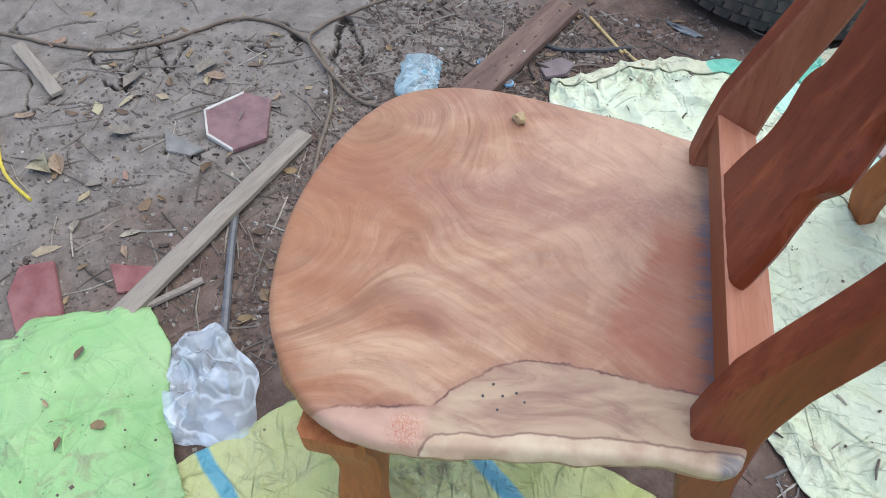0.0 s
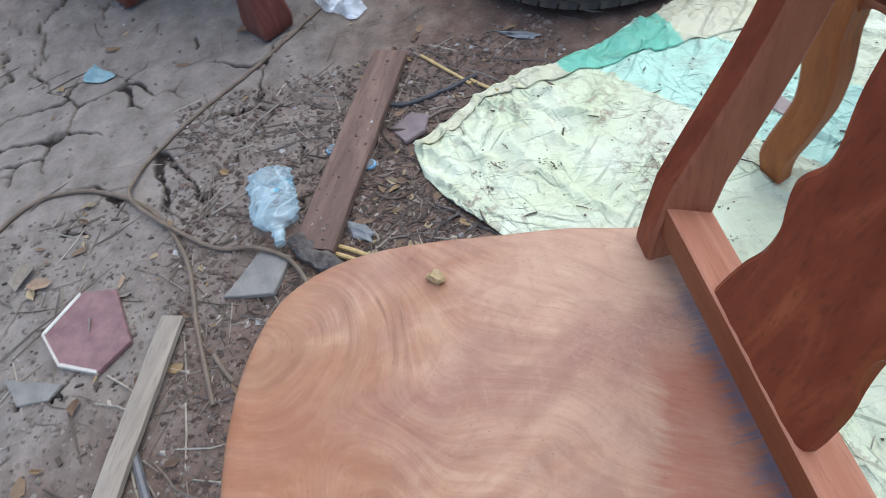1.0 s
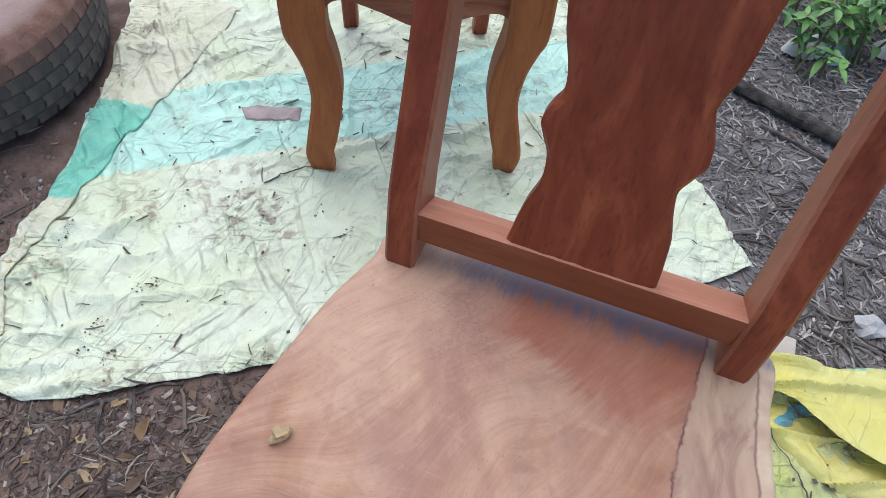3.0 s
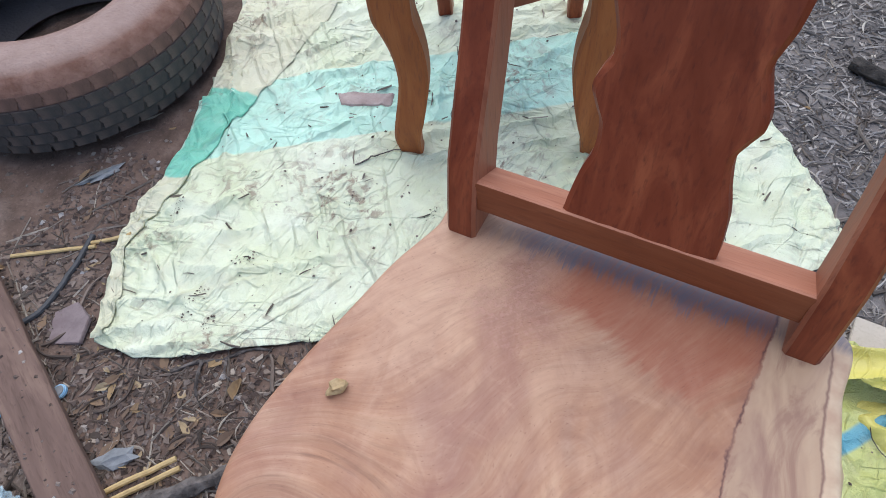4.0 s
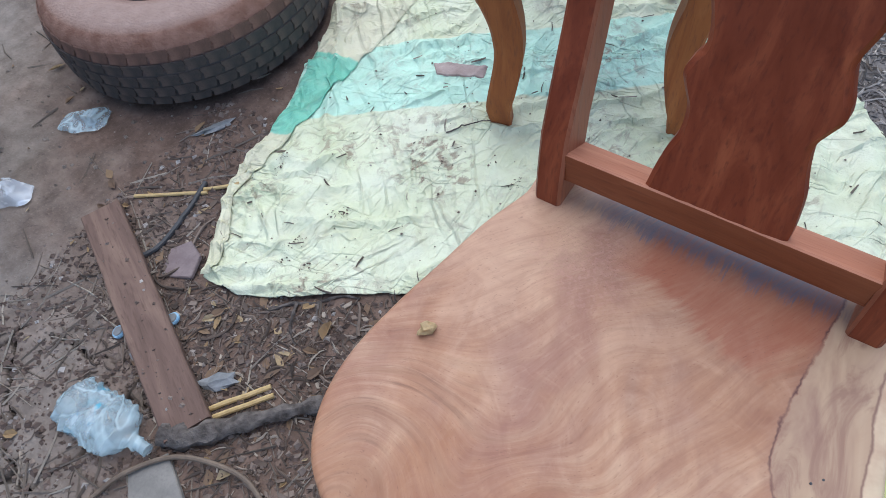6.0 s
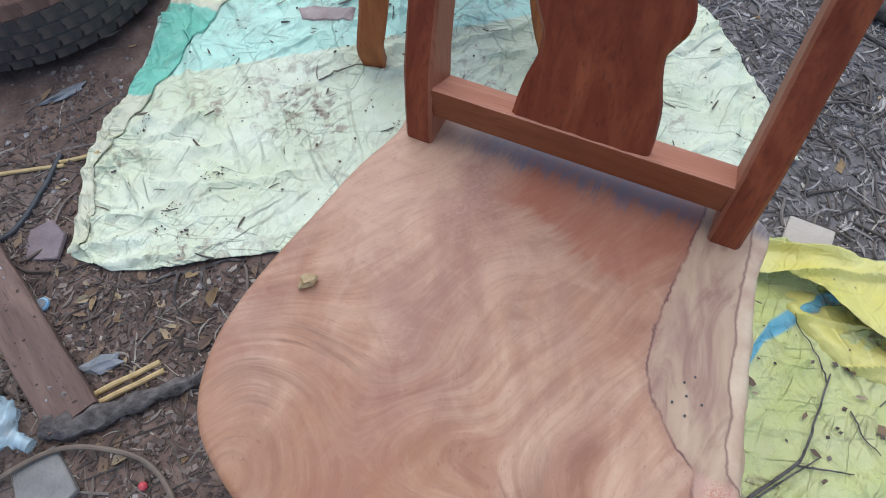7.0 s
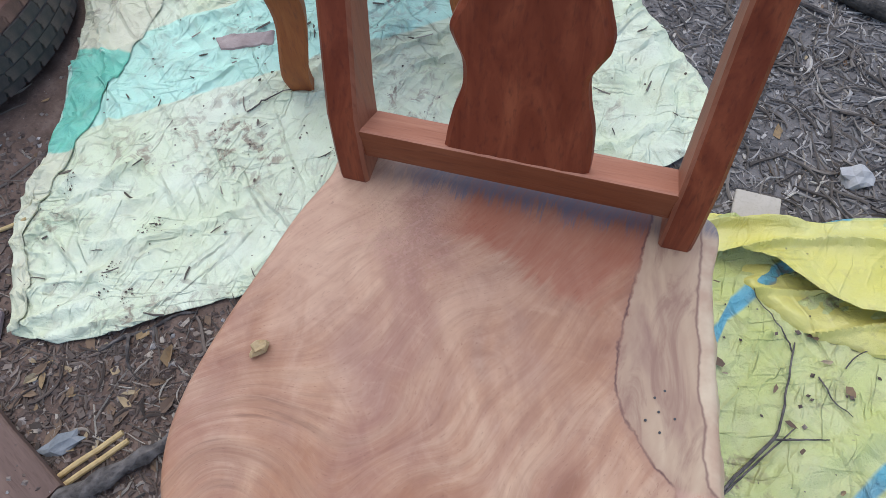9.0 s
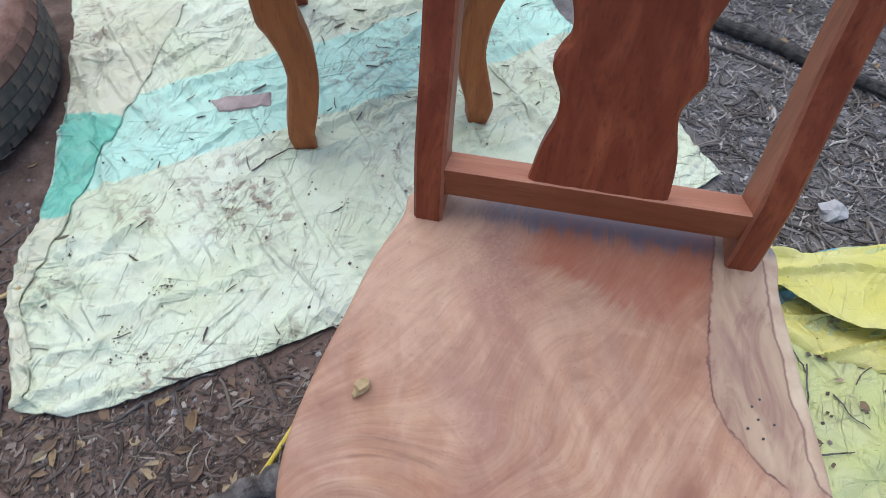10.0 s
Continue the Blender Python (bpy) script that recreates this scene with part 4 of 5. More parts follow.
tagged(link("charred_branch", tube(b, [(0.017 + 0.006 * math.sin(1 + k * 0.21) + 0.003 * math.sin(k * 1.7)) * (1 + 0.35 * max(0, k - 12) / 17) for k in range(30)], 14, 0.2, 4), M_bark), "thick grey charred branch lying on the earth", "branch")

# knotty roots at the near hem of the tarpaulin
for pts, r in (([(-0.7, -0.02), (-0.665, 0.02), (-0.63, 0.04), (-0.585, 0.085), (-0.55, 0.1)], 0.0035), ([(-0.66, 0.025), (-0.64, -0.01, 0.01), (-0.625, -0.035), (-0.6, -0.05)], 0.003), ([(-0.62, 0.05), (-0.6, 0.02), (-0.56, 0.015)], 0.0025)):
    tagged(link("root", tube(laid(pts, r, 18), [r * (1.25 - 0.6 * k / 17 + 0.2 * math.sin(1.9 * k)) for k in range(18)], 7, 0.18, 5), M_bark), "dark knotty root lying beside the tarpaulin", "root")

# tiles and shards
o, c = about([(-0.613, -0.884), (-0.698, -0.811), (-0.685, -0.731), (-0.542, -0.687), (-0.486, -0.751), (-0.525, -0.836)])
hexa = flake("hexagonal_tile", o, 0.012, M_tile, c[0], c[1], label="broken plum-red floor tile with chipped white edge", category="tile")
for i, j, w in ((0, 1, 0.009), (0, 5, 0.005), (4, 5, 0.007)):
    a_, b_ = Vector((*o[i], 0)), Vector((*o[j], 0))
    inn = [v * (1 - w / v.length) for v in (b_, a_)]
    part("chipped_edge", slab([(v.x, v.y) for v in (a_ * 1.012, b_ * 1.012, *inn)], 0.002, 0.0145, 0.001), M_tile_edge, hexa, "white chipped tile body", smooth=False)
o, c = about([(-0.075, -1.06), (-0.1, -0.99), (0.04, -0.875), (0.09, -0.95), (0.0, -1.04)])
flake("red_tile", o, 0.012, M_redtile, c[0], c[1], tilt=(4, 3), label="red clay tile fragment with white edge", category="tile")
o, c = about([(-0.117, -0.868), (-0.13, -0.776), (-0.075, -0.765), (-0.055, -0.82)])
flake("red_tile", o, 0.01, M_redtile, c[0], c[1], tilt=(-3, 5), label="small dark red tile shard under the batten", category="tile")
o, c = about([(-0.53, -0.955), (-0.485, -0.825), (-0.455, -0.85), (-0.46, -0.915)])
flake("cement_shard", o, 0.008, M_greytile, c[0], c[1], label="flat grey cement shard", category="shard")
o, c = about([(-0.7, -0.41), (-0.655, -0.343), (-0.566, -0.385), (-0.594, -0.495)])
flake("cement_tile", o, 0.012, M_greytile, c[0], c[1], tilt=(3, -5), label="ribbed grey cement tile fragment inside the cable loop", category="tile")
o, c = about([(-1.03, -0.04), (-0.975, 0.02), (-0.92, 0.0), (-0.9, -0.05), (-0.96, -0.075)])
flake("tile_shard", o, 0.01, M_tile_dusty, c[0], c[1], tilt=(6, -8), label="purple tile shard beside the tarpaulin", category="shard")
o, c = about([(0.385, 0.515), (0.475, 0.525), (0.48, 0.615), (0.394, 0.617)])
flake("plywood_scrap", o, 0.01, M_ply, c[0], c[1], lift=0.004, tilt=(-3, 2), label="pale square plywood scrap behind the yellow sheet", category="scrap")
for x, y in ((-0.94, -0.225), (-0.862, -0.142)):
    ring_ = [(0.0145 * math.cos(2 * math.pi * k / 20), 0.0145 * math.sin(2 * math.pi * k / 20)) for k in range(20)]
    cap = flake("bottle_cap", ring_, 0.009, M_blue, x, y, tilt=(7, -5), lift=0.003, bevel=0.002, label="pale blue plastic bottle cap on the earth", category="cap")
    part("inner_rim", slab([(0.75 * px, 0.75 * py) for px, py in ring_], 0.007, 0.0105, 0.001), M_foil, cap)


def lump(r, seed, flat=0.6, sub=2, rough=0.3):
    bm = bmesh.new()
    bmesh.ops.create_icosphere(bm, subdivisions=sub, radius=1)
    for v in bm.verts:
        k = 1 + rough * noise.noise(v.co * 1.3 + Vector((seed, 0, 0))) + 0.4 * rough * noise.noise(v.co * 3.7 + Vector((seed, 3, 0)))
        v.co = Vector((v.co.x * r[0], v.co.y * r[1], v.co.z * r[2])) * k
    return bm


def put_lump(name, r, x, y, material, seed=1, turn=0, sink=0.3, rough=0.3, sub=2, **tags):
    ob = link(name, lump(r, seed, sub=sub, rough=rough), material, smooth=False)
    ob.matrix_world = pose(x, y, on_earth(x, y) + r[2] * (1 - sink), 0, 0, turn)
    return tagged(ob, **tags)


put_lump("stone", (0.035, 0.026, 0.02), 0.615, 0.7, M_stone, 3, 20, label="pale angular stone on the litter", category="stone", rough=0.6)
put_lump("stone", (0.018, 0.012, 0.01), -0.86, -0.19, M_stone, 5, 60, label="small grey pebble by the plank", category="stone")
put_lump("red_bead", (0.008, 0.008, 0.008), -0.475, -0.335, M_redbead, 6, 0, 0.1, 0.1, label="small red round bead on the earth", category="bead")
put_lump("foil_wrapper", (0.035, 0.016, 0.008), -0.68, -0.193, M_foil, 8, 40, 0.1, 0.9, label="crumpled grey wrapper beside the plank", category="wrapper")
put_lump("foil_wrapper", (0.03, 0.012, 0.007), -0.86, -0.24, M_foil, 9, -10, 0.1, 0.9, label="crumpled pale wrapper beside the plank", category="wrapper")
put_lump("wrapper", (0.05, 0.014, 0.008), -1.19, 0.3, M_foil, 12, 60, 0.1, 0.9, label="torn pale wrapper beside the tyre", category="wrapper")
ob = link("dry_husk", lump((0.0115, 0.0075, 0.009), 2, rough=0.7, sub=2), M_husk, smooth=False)
ob.matrix_world = pose(-0.207, -0.043, 0.455, 12, 0, 60)
tagged(ob, "curled pale brown husk lying on the seat", "husk")


# crushed water bottle
def bottle(x, y, turn):
    t = thing("plastic_bottle", x, y, on_earth(x, y), turn, label="crushed clear plastic water bottle with blue print", category="bottle")
    loops = []
    for k in range(44):
        u = k / 43
        y_ = -0.105 + 0.2 * u
        r = 0.044 * min(1, 0.55 + 5 * u) if u < 0.78 else 0.044 - 0.032 * min(1, (u - 0.78) / 0.14)
        lp = []
        for j in range(28):
            a = 2 * math.pi * j / 28
            q = r * (1 + 0.2 * noise.noise(Vector((math.cos(a) * 2.4, math.sin(a) * 2.4, u * 11))) + 0.06 * math.sin(u * 64 + 2 * math.sin(2 * a)))
            lp.append((1.15 * q * math.cos(a), y_, 0.026 + 0.6 * q * math.sin(a)))
        loops.append(lp)
    part("bottle_body", rings(loops), M_pet, t)
    part("neck", tube([(0, 0.092, 0.026), (0, 0.118, 0.024)], 0.0125, 14), M_pet, t)
    lab = []
    for k in range(8):
        u = 0.28 + 0.3 * k / 7
        lab.append([(0.0525 * math.cos(a) * (1 + 0.08 * noise.noise(Vector((math.cos(a) * 2, math.sin(a) * 2, u * 9)))), -0.105 + 0.2 * u, 0.026 + 0.6 * 0.0465 * math.sin(a)) for a in np.linspace(-0.3, math.pi + 0.3, 20)])
    n = Nodes("printed_label_film")
    f = n.voronoi(26, co=n.scaled(1, 1.8, 1))
    col = n.mix(n.span(n.noise(36, 3), 0.54, 0.6), (0.5, 0.6, 0.64), (0.08, 0.42, 0.58))
    n.bump(n.noise(45, 3, 0.5, 1.0), 0.8, 0.005)
    part("label_band", rings(lab, cap=False, closed=False), n.done(col, 0.22, 0.6, Alpha=n.span(f, 0.2, 0.5, 0.7, 0.15)), t, "crinkled blue and white label")
    return t


bottle(-0.802, -0.37, -86)


def crumpled(name, x, y, rx, ry, h, turn, seed, material, **tags):
    """A crushed plastic bag: a sharply folded dome of film."""
    n1, n2 = 16, 44
    loops = []
    for i in range(1, n1 + 1):
        u = i / n1
        lp = []
        for j in range(n2):
            a = 2 * math.pi * j / n2
            px, py = rx * u * math.cos(a), ry * u * math.sin(a)
            e = 1 + 0.28 * noise.noise(Vector((math.cos(a) * 1.6, math.sin(a) * 1.6, seed)))
            px, py = px * e, py * e
            z = h * (1 - u ** 3) * (0.55 + 0.9 * noise.noise(Vector((px * 17, py * 17, seed)))) + 0.35 * h * ridged(px, py, 11, seed, 0.7, 1.6) * (1 - u ** 4) + 0.16 * h * ridged(px, py, 24, seed + 4, 2.0, 1.4)
            lp.append((px, py, max(0.003, z)))
        loops.append(lp)
    bm = rings(loops, cap=False)
    bm.faces.new([v for v in bm.verts][:n2])
    ob = link(name, bm, material)
    ob.matrix_world = pose(x, y, on_earth(x, y) + 0.004, 0, 0, turn)
    return tagged(ob, **tags)


crumpled("plastic_bag", 0.1, -0.545, 0.135, 0.085, 0.055, 40, 3.0, M_bag, label="crumpled clear plastic bag beside the lime sack", category="bag")
crumpled("plastic_bag", -1.54, -0.15, 0.12, 0.05, 0.06, 30, 7.0, M_bag, label="crumpled clear plastic bag by the dark legs", category="bag")
crumpled("blue_bag", -1.66, -0.2, 0.06, 0.05, 0.05, 10, 9.0, M_aqua, label="crumpled blue plastic scrap by the dark legs", category="bag")
crumpled("plastic_scrap", -1.53, 0.15, 0.075, 0.045, 0.022, 35, 13.0, M_scrap, label="crumpled clear bluish plastic scrap by the tyre", category="plastic scrap")
crumpled("blue_bag", -1.47, -0.86, 0.05, 0.03, 0.03, 60, 11.0, M_aqua, label="small crumpled blue plastic scrap on the earth", category="bag")


# ---- dark carved table at the edge of the yard ----
def side_table():
    t = thing("carved_table", -1.49, -0.35, 0, label="dark plum wooden table with heavy carved legs", category="table")
    feet = ((0, 0), (-0.27, 0.3), (-0.62, -0.13), (-0.35, -0.43))
    for lx, ly in feet:
        prof = spline([(0, 0.05), (0.03, 0.055), (0.09, 0.048), (0.16, 0.042), (0.26, 0.05), (0.36, 0.066), (0.45, 0.07)], 20)
        c, d = math.cos(0.6), math.sin(0.6)
        part("leg", rings([[(lx + h * (a * c - b * d) - 0.25 * z * z, ly + h * (a * d + b * c), z) for a, b in ((-1, -0.85), (-0.85, -1), (0.85, -1), (1, -0.85), (1, 0.85), (0.85, 1), (-0.85, 1), (-1, 0.85))] for z, h in prof]), M_plum, t)
    # unseen top, made far wider than the legs to shade the ground
    part("shading_tabletop", slab([(0.02, 0.0), (-0.3, 0.42), (-1.25, -0.2), (-0.75, -0.95), (-0.35, -0.5)], 0.45, 0.49, 0.008), M_plum, t)
    return t


side_table()


# ---- plants and the bank behind ----
def leaf_material(name, c0, c1):
    n = Nodes(name)
    rnd = n.t.nodes.new("ShaderNodeObjectInfo").outputs["Random"]
    col = n.mix(rnd, c0, c1)
    col = n.mix(n.span(n.noise(60, 3), 0.45, 0.7, 0, 0.3), col, tuple(0.6 * v for v in c0))
    n.bump(n.noise(80, 2), 0.2, 0.002)
    return n.done(col, 0.45, 0.4, Subsurface_Weight=0.0)


M_leaf = leaf_material("green_leaf", (0.045, 0.13, 0.04), (0.2, 0.38, 0.09))
M_stem = plain("green_brown_stem", (0.1, 0.1, 0.05), (0.16, 0.15, 0.08), 40, 0.7, 0.2)


def leaf_mesh(length, width):
    bm = bmesh.new()
    rows = []
    for k in range(6):
        u = k / 5
        w = width * math.sin(math.pi * min(1, u ** 0.75 * 0.98 + 0.02)) + 0.0006
        z = -0.18 * length * u * u
        rows.append([bm.verts.new((-w, u * length, z + 0.3 * w)), bm.verts.new((0, u * length, z)), bm.verts.new((w, u * length, z + 0.3 * w))])
    for a, b in zip(rows, rows[1:]):
        for j in (0, 1):
            bm.faces.new((a[j], a[j + 1], b[j + 1], b[j]))
    me = bpy.data.meshes.new("leaf")
    bm.to_mesh(me)
    bm.free()
    me.materials.append(M_leaf)
    me.shade_smooth()
    return me


LEAVES = [leaf_mesh(0.045, 0.009), leaf_mesh(0.032, 0.009), leaf_mesh(0.055, 0.009)]


def plant(x, y, stems, height, seed):
    r = random.Random(seed)
    t = thing("weed_plant", x, y, on_earth(x, y), label="leafy green weed growing among rubbish", category="plant", group="weeds behind the chairs")
    for _ in range(stems):
        a, out = r.uniform(0, 6.28), r.uniform(0.05, 0.16)
        top = Vector((out * math.cos(a), out * math.sin(a), height * r.uniform(0.6, 1)))
        root = Vector((r.uniform(-0.04, 0.04), r.uniform(-0.04, 0.04), -0.01))
        pts = [root + (top - root) * u + Vector((0, 0, 0.05 * math.sin(math.pi * u))) for u in (0, 0.25, 0.5, 0.75, 1)]
        part("stem", tube(pts, [0.004, 0.0035, 0.003, 0.0025, 0.0015], 5), M_stem, t)
        for k in range(15):
            u = 0.2 + 0.8 * k / 14
            p = root + (top - root) * u + Vector((0, 0, 0.05 * math.sin(math.pi * u)))
            ob = new("leaf", r.choice(LEAVES))
            ob.parent = t
            ob.matrix_basis = Matrix.Translation(p) @ Matrix.Rotation(k * 2.4 + r.uniform(-0.5, 0.5), 4, "Z") @ Matrix.Rotation(r.uniform(-0.5, 0.6), 4, "X") @ Matrix.Rotation(r.uniform(-0.4, 0.4), 4, "Y") @ Matrix.Scale(r.uniform(0.7, 1.15), 4)
    return t


for i, (x, y, k, h) in enumerate(((0.46, 1.47, 7, 0.2), (0.56, 1.56, 7, 0.22), (0.76, 1.6, 7, 0.3), (0.58, 1.72, 8, 0.34), (0.42, 1.7, 7, 0.28), (0.86, 1.42, 6, 0.24), (0.72, 1.85, 8, 0.36), (0.5, 1.95, 8, 0.36), (0.95, 1.72, 7, 0.34))):
    plant(x, y, k, h, 40 + i)

tagged(link("fallen_log", tube(laid([(0.28, 1.31), (0.38, 1.27), (0.5, 1.225), (0.62, 1.17), (0.8, 1.1), (0.95, 1.03)], 0.02, 24), [0.017 + 0.002 * math.sin(k) for k in range(24)], 10, 0.12, 6), M_pole), "dark weathered pole lying in the litter", "log")
tagged(link("fallen_stick", tube(laid([(0.36, 1.2), (0.45, 1.17), (0.55, 1.135)], 0.008, 10), 0.006, 7, 0.1, 7), M_bark), "thin grey stick lying in the litter", "stick")
stump = lump((0.13, 0.11, 0.24), 21, rough=0.35, sub=3)
ob = link("dark_stump", stump, M_bark)
ob.matrix_world = pose(0.84, 1.5, 0.1)
tagged(ob, "dark weathered stump among the weeds", "stump")
for i, (x, y, mat) in enumerate(((0.43, 1.54, M_white), (0.56, 1.62, M_foil), (0.66, 1.64, M_white), (0.47, 1.6, M_white), (0.52, 1.55, M_aqua))):
    crumpled("rubbish_bag", x, y, 0.045, 0.032, 0.045, 50 * i, 20.0 + i, mat, label="crumpled plastic rubbish among the weeds", category="rubbish")


# twigs and scraps lying on the sheets
def over_yellow(x, y):
    return earth_height(x, y) + 0.012 + wrinkle(x, y, 51.0, 0.9) + heap(x, y)


def over_tarp(x, y):
    return earth_height(x, y) + 0.01 + wrinkle(x, y, 11.0)


def over_sack(x, y):
    v = SACK[np.argmin((SACK[:, 0] - x) ** 2 + (SACK[:, 1] - y) ** 2)]
    return float(v[2]) + 0.002


SACK = np.array([v.co[:] for v in sack.data.vertices])


def twig(points, r, over, label):
    p = spline(points, 24)
    bm = tube([(x, y, over(x, y) + r) for x, y in p], [r * (1.15 - 0.6 * k / 23) for k in range(24)], 6, 0.15, 3)
    return tagged(link("twig", bm, M_bark), label, "twig")


twig([(0.396, -0.013), (0.437, 0.057), (0.488, 0.13), (0.503, 0.17), (0.511, 0.24), (0.519, 0.319)], 0.0028, over_yellow, "dark dry twig lying on the yellow sheet")
twig([(0.519, 0.3), (0.49, 0.34), (0.437, 0.397)], 0.0014, over_yellow, "thin dark twig on the yellow sheet")
twig([(0.425, 0.03), (0.48, 0.105), (0.528, 0.168)], 0.0018, over_yellow, "short dry twig on the yellow sheet")
twig([(0.49, 0.137), (0.54, 0.15), (0.58, 0.161)], 0.0018, over_yellow, "short forked twig on the yellow sheet")
twig([(0.562, 0.268), (0.583, 0.232), (0.616, 0.21)], 0.0014, over_yellow, "fine dark twig on the yellow sheet")
twig([(0.6, 0.29), (0.62, 0.32), (0.66, 0.35)], 0.0011, over_yellow, "fine grey straw on the yellow sheet")
twig([(-0.645, 0.56), (-0.6, 0.615), (-0.545, 0.655)], 0.0018, over_tarp, "bent dry twig on the tarpaulin by a chair leg")


def inside(poly, x, y):
    hit, k = False, len(poly)
    for i in range(k):
        (ax, ay), (bx, by) = poly[i], poly[i - 1]
        if (ay > y) != (by > y) and x < (bx - ax) * (y - ay) / (by - ay) + ax:
            hit = not hit
    return hit


TARP_AREA = [(-0.89, -0.05), (-0.6, 0.06), (-0.36, 0.22), (0.12, 0.5), (0.4, 0.755), (0.03, 1.2), (-0.3, 1.64), (-0.55, 2.0), (-1.7, 1.75), (-1.33, 1.05), (-1.14, 0.64), (-1.05, 0.35), (-1.01, 0.16)]
YELLOW_AREA = [(0.25, -0.55), (0.08, -0.36), (0.04, -0.1), (0.12, 0.2), (0.24, 0.45), (0.33, 0.53), (0.66, 0.61), (1.3, 0.72), (1.36, -0.2), (1.2, -0.92), (0.45, -0.74)]
GREEN_AREA = [(0.1, -1.14), (-0.04, -0.735), (0.19, -0.56), (0.3, -0.47), (0.46, -0.65), (0.56, -0.96)]


def litter(name, count, area, make, material, seed, over=None, keep=lambda x, y: True, **tags):
    """Many small loose pieces joined into one mesh."""
    r = random.Random(seed)
    verts, faces = [], []
    tries = 0
    while count and tries < 200000:
        tries += 1
        x, y = r.uniform(area[0], area[1]), r.uniform(area[2], area[3])
        if not keep(x, y):
            continue
        if over is None and (inside(TARP_AREA, x, y) or inside(YELLOW_AREA, x, y) or inside(GREEN_AREA, x, y)):
            continue
        z = (over or on_earth)(x, y)
        vs, fs = make(r)
        m = Matrix.Translation((x, y, z)) @ Matrix.Rotation(r.uniform(0, 6.28), 4, "Z") @ Matrix.Rotation(r.uniform(-0.22, 0.22), 4, "X")
        k = len(verts)
        verts += [m @ Vector(v) for v in vs]
        faces += [tuple(k + i for i in f) for f in fs]
        count -= 1
    me = bpy.data.meshes.new(name)
    me.from_pydata(verts, [], faces)
    me.materials.append(material)
    return tagged(new(name, me), kind="stuff", **tags)


def dead_leaf(r, lo=0.006, hi=0.026):
    l, w, c = lo + (hi - lo) * r.random() ** 2, r.uniform(0.3, 0.75), r.uniform(-0.35, 0.7)
    vs = [(-l, 0, 0.004), (-0.35 * l * r.uniform(0.2, 2), -w * l * r.uniform(0.3, 1), 0.004 + c * w * l), (-0.3 * l, 0, 0.003), (-0.4 * l, w * l, 0.004 + c * w * l), (0.4 * l * r.uniform(0.4, 2), -w * l * r.uniform(0.3, 1), 0.005 + c * w * l), (0.45 * l, 0, 0.004), (0.4 * l, 0.8 * w * l * r.uniform(0.6, 1), 0.005 + c * w * l), (l, 0, 0.005 + 0.3 * abs(c) * l)]
    return vs, [(0, 1, 2), (0, 2, 3), (1, 4, 5, 2), (2, 5, 6, 3), (4, 7, 5), (5, 7, 6)]


def chip(r, lo=0.003, hi=0.024):
    l, w, h = lo + (hi - lo) * r.random() ** 2.2, r.uniform(0.12, 0.6), r.uniform(0.0015, 0.004)
    w = w * l
    k = r.uniform(0.4, 1)
    vs = [(-l, -w, 0), (l, -w * k, 0), (l * 0.9, w, 0), (-l * k, w, 0), (-l, -w, h), (l, -w * k, h * 1.5), (l * 0.9, w, h), (-l * k, w, h)]
    return vs, [(4, 5, 6, 7), (0, 1, 5, 4), (1, 2, 6, 5), (2, 3, 7, 6), (3, 0, 4, 7)]


def small_twig(r, lo=0.02, hi=0.08):
    l, q, b = r.uniform(lo, hi), r.uniform(0.0008, 0.0026), r.uniform(-0.15, 0.15)
    vs = []
    for u, s in ((-1, 1), (0, 1), (1, 0.6)):
        y = b * l * (1 - u * u)
        vs += [(u * l, y - q * s, 0.001), (u * l, y, 0.001 + 1.8 * q * s), (u * l, y + q * s, 0.001)]
    return vs, [(0, 3, 4, 1), (1, 4, 5, 2), (3, 6, 7, 4), (4, 7, 8, 5)]


def root_bit(r, lo=0.03, hi=0.085):
    """A bent, knotty piece of root."""
    l, q, b, c = r.uniform(lo, hi), r.uniform(0.0015, 0.0042), r.uniform(-0.35, 0.35), r.uniform(-0.4, 0.4)
    vs, fs = [], []
    for k in range(7):
        u = k / 3 - 1
        y, z = l * (b * (1 - u * u) + c * u * u * u * 0.6), 0.004 + 0.25 * l * abs(c) * (1 - u * u)
        for a in range(5):
            w = q * (1.15 - 0.5 * k / 6) * r.uniform(0.8, 1.2)
            vs.append((u * l, y + w * math.cos(a * 1.2566), z + w * math.sin(a * 1.2566)))
    for k in range(6):
        fs += [(k * 5 + a, k * 5 + (a + 1) % 5, k * 5 + 5 + (a + 1) % 5, k * 5 + 5 + a) for a in range(5)]
    return vs, fs


def shred(r, lo=0.008, hi=0.04):
    """A torn strip of bark, bent and ridged along its middle."""
    l, w, b, c = lo + (hi - lo) * r.random() ** 1.8, r.uniform(0.0008, 0.0032), r.uniform(-0.45, 0.45), r.uniform(0.0, 0.35)
    vs, fs = [], []
    for k in range(6):
        u = k / 2.5 - 1
        y, z, q = l * b * (1 - u * u) + r.uniform(-0.6, 0.6) * w, 0.002 + 0.3 * l * c * (1 - u * u), w * (1 - 0.6 * u * u) * r.uniform(0.7, 1.3)
        vs += [(u * l, y - q, z), (u * l, y, z + 0.9 * q), (u * l, y + q, z)]
    for k in range(5):
        fs += [(k * 3 + j, k * 3 + 3 + j, k * 3 + 4 + j, k * 3 + 1 + j) for j in (0, 1)]
    return vs, fs


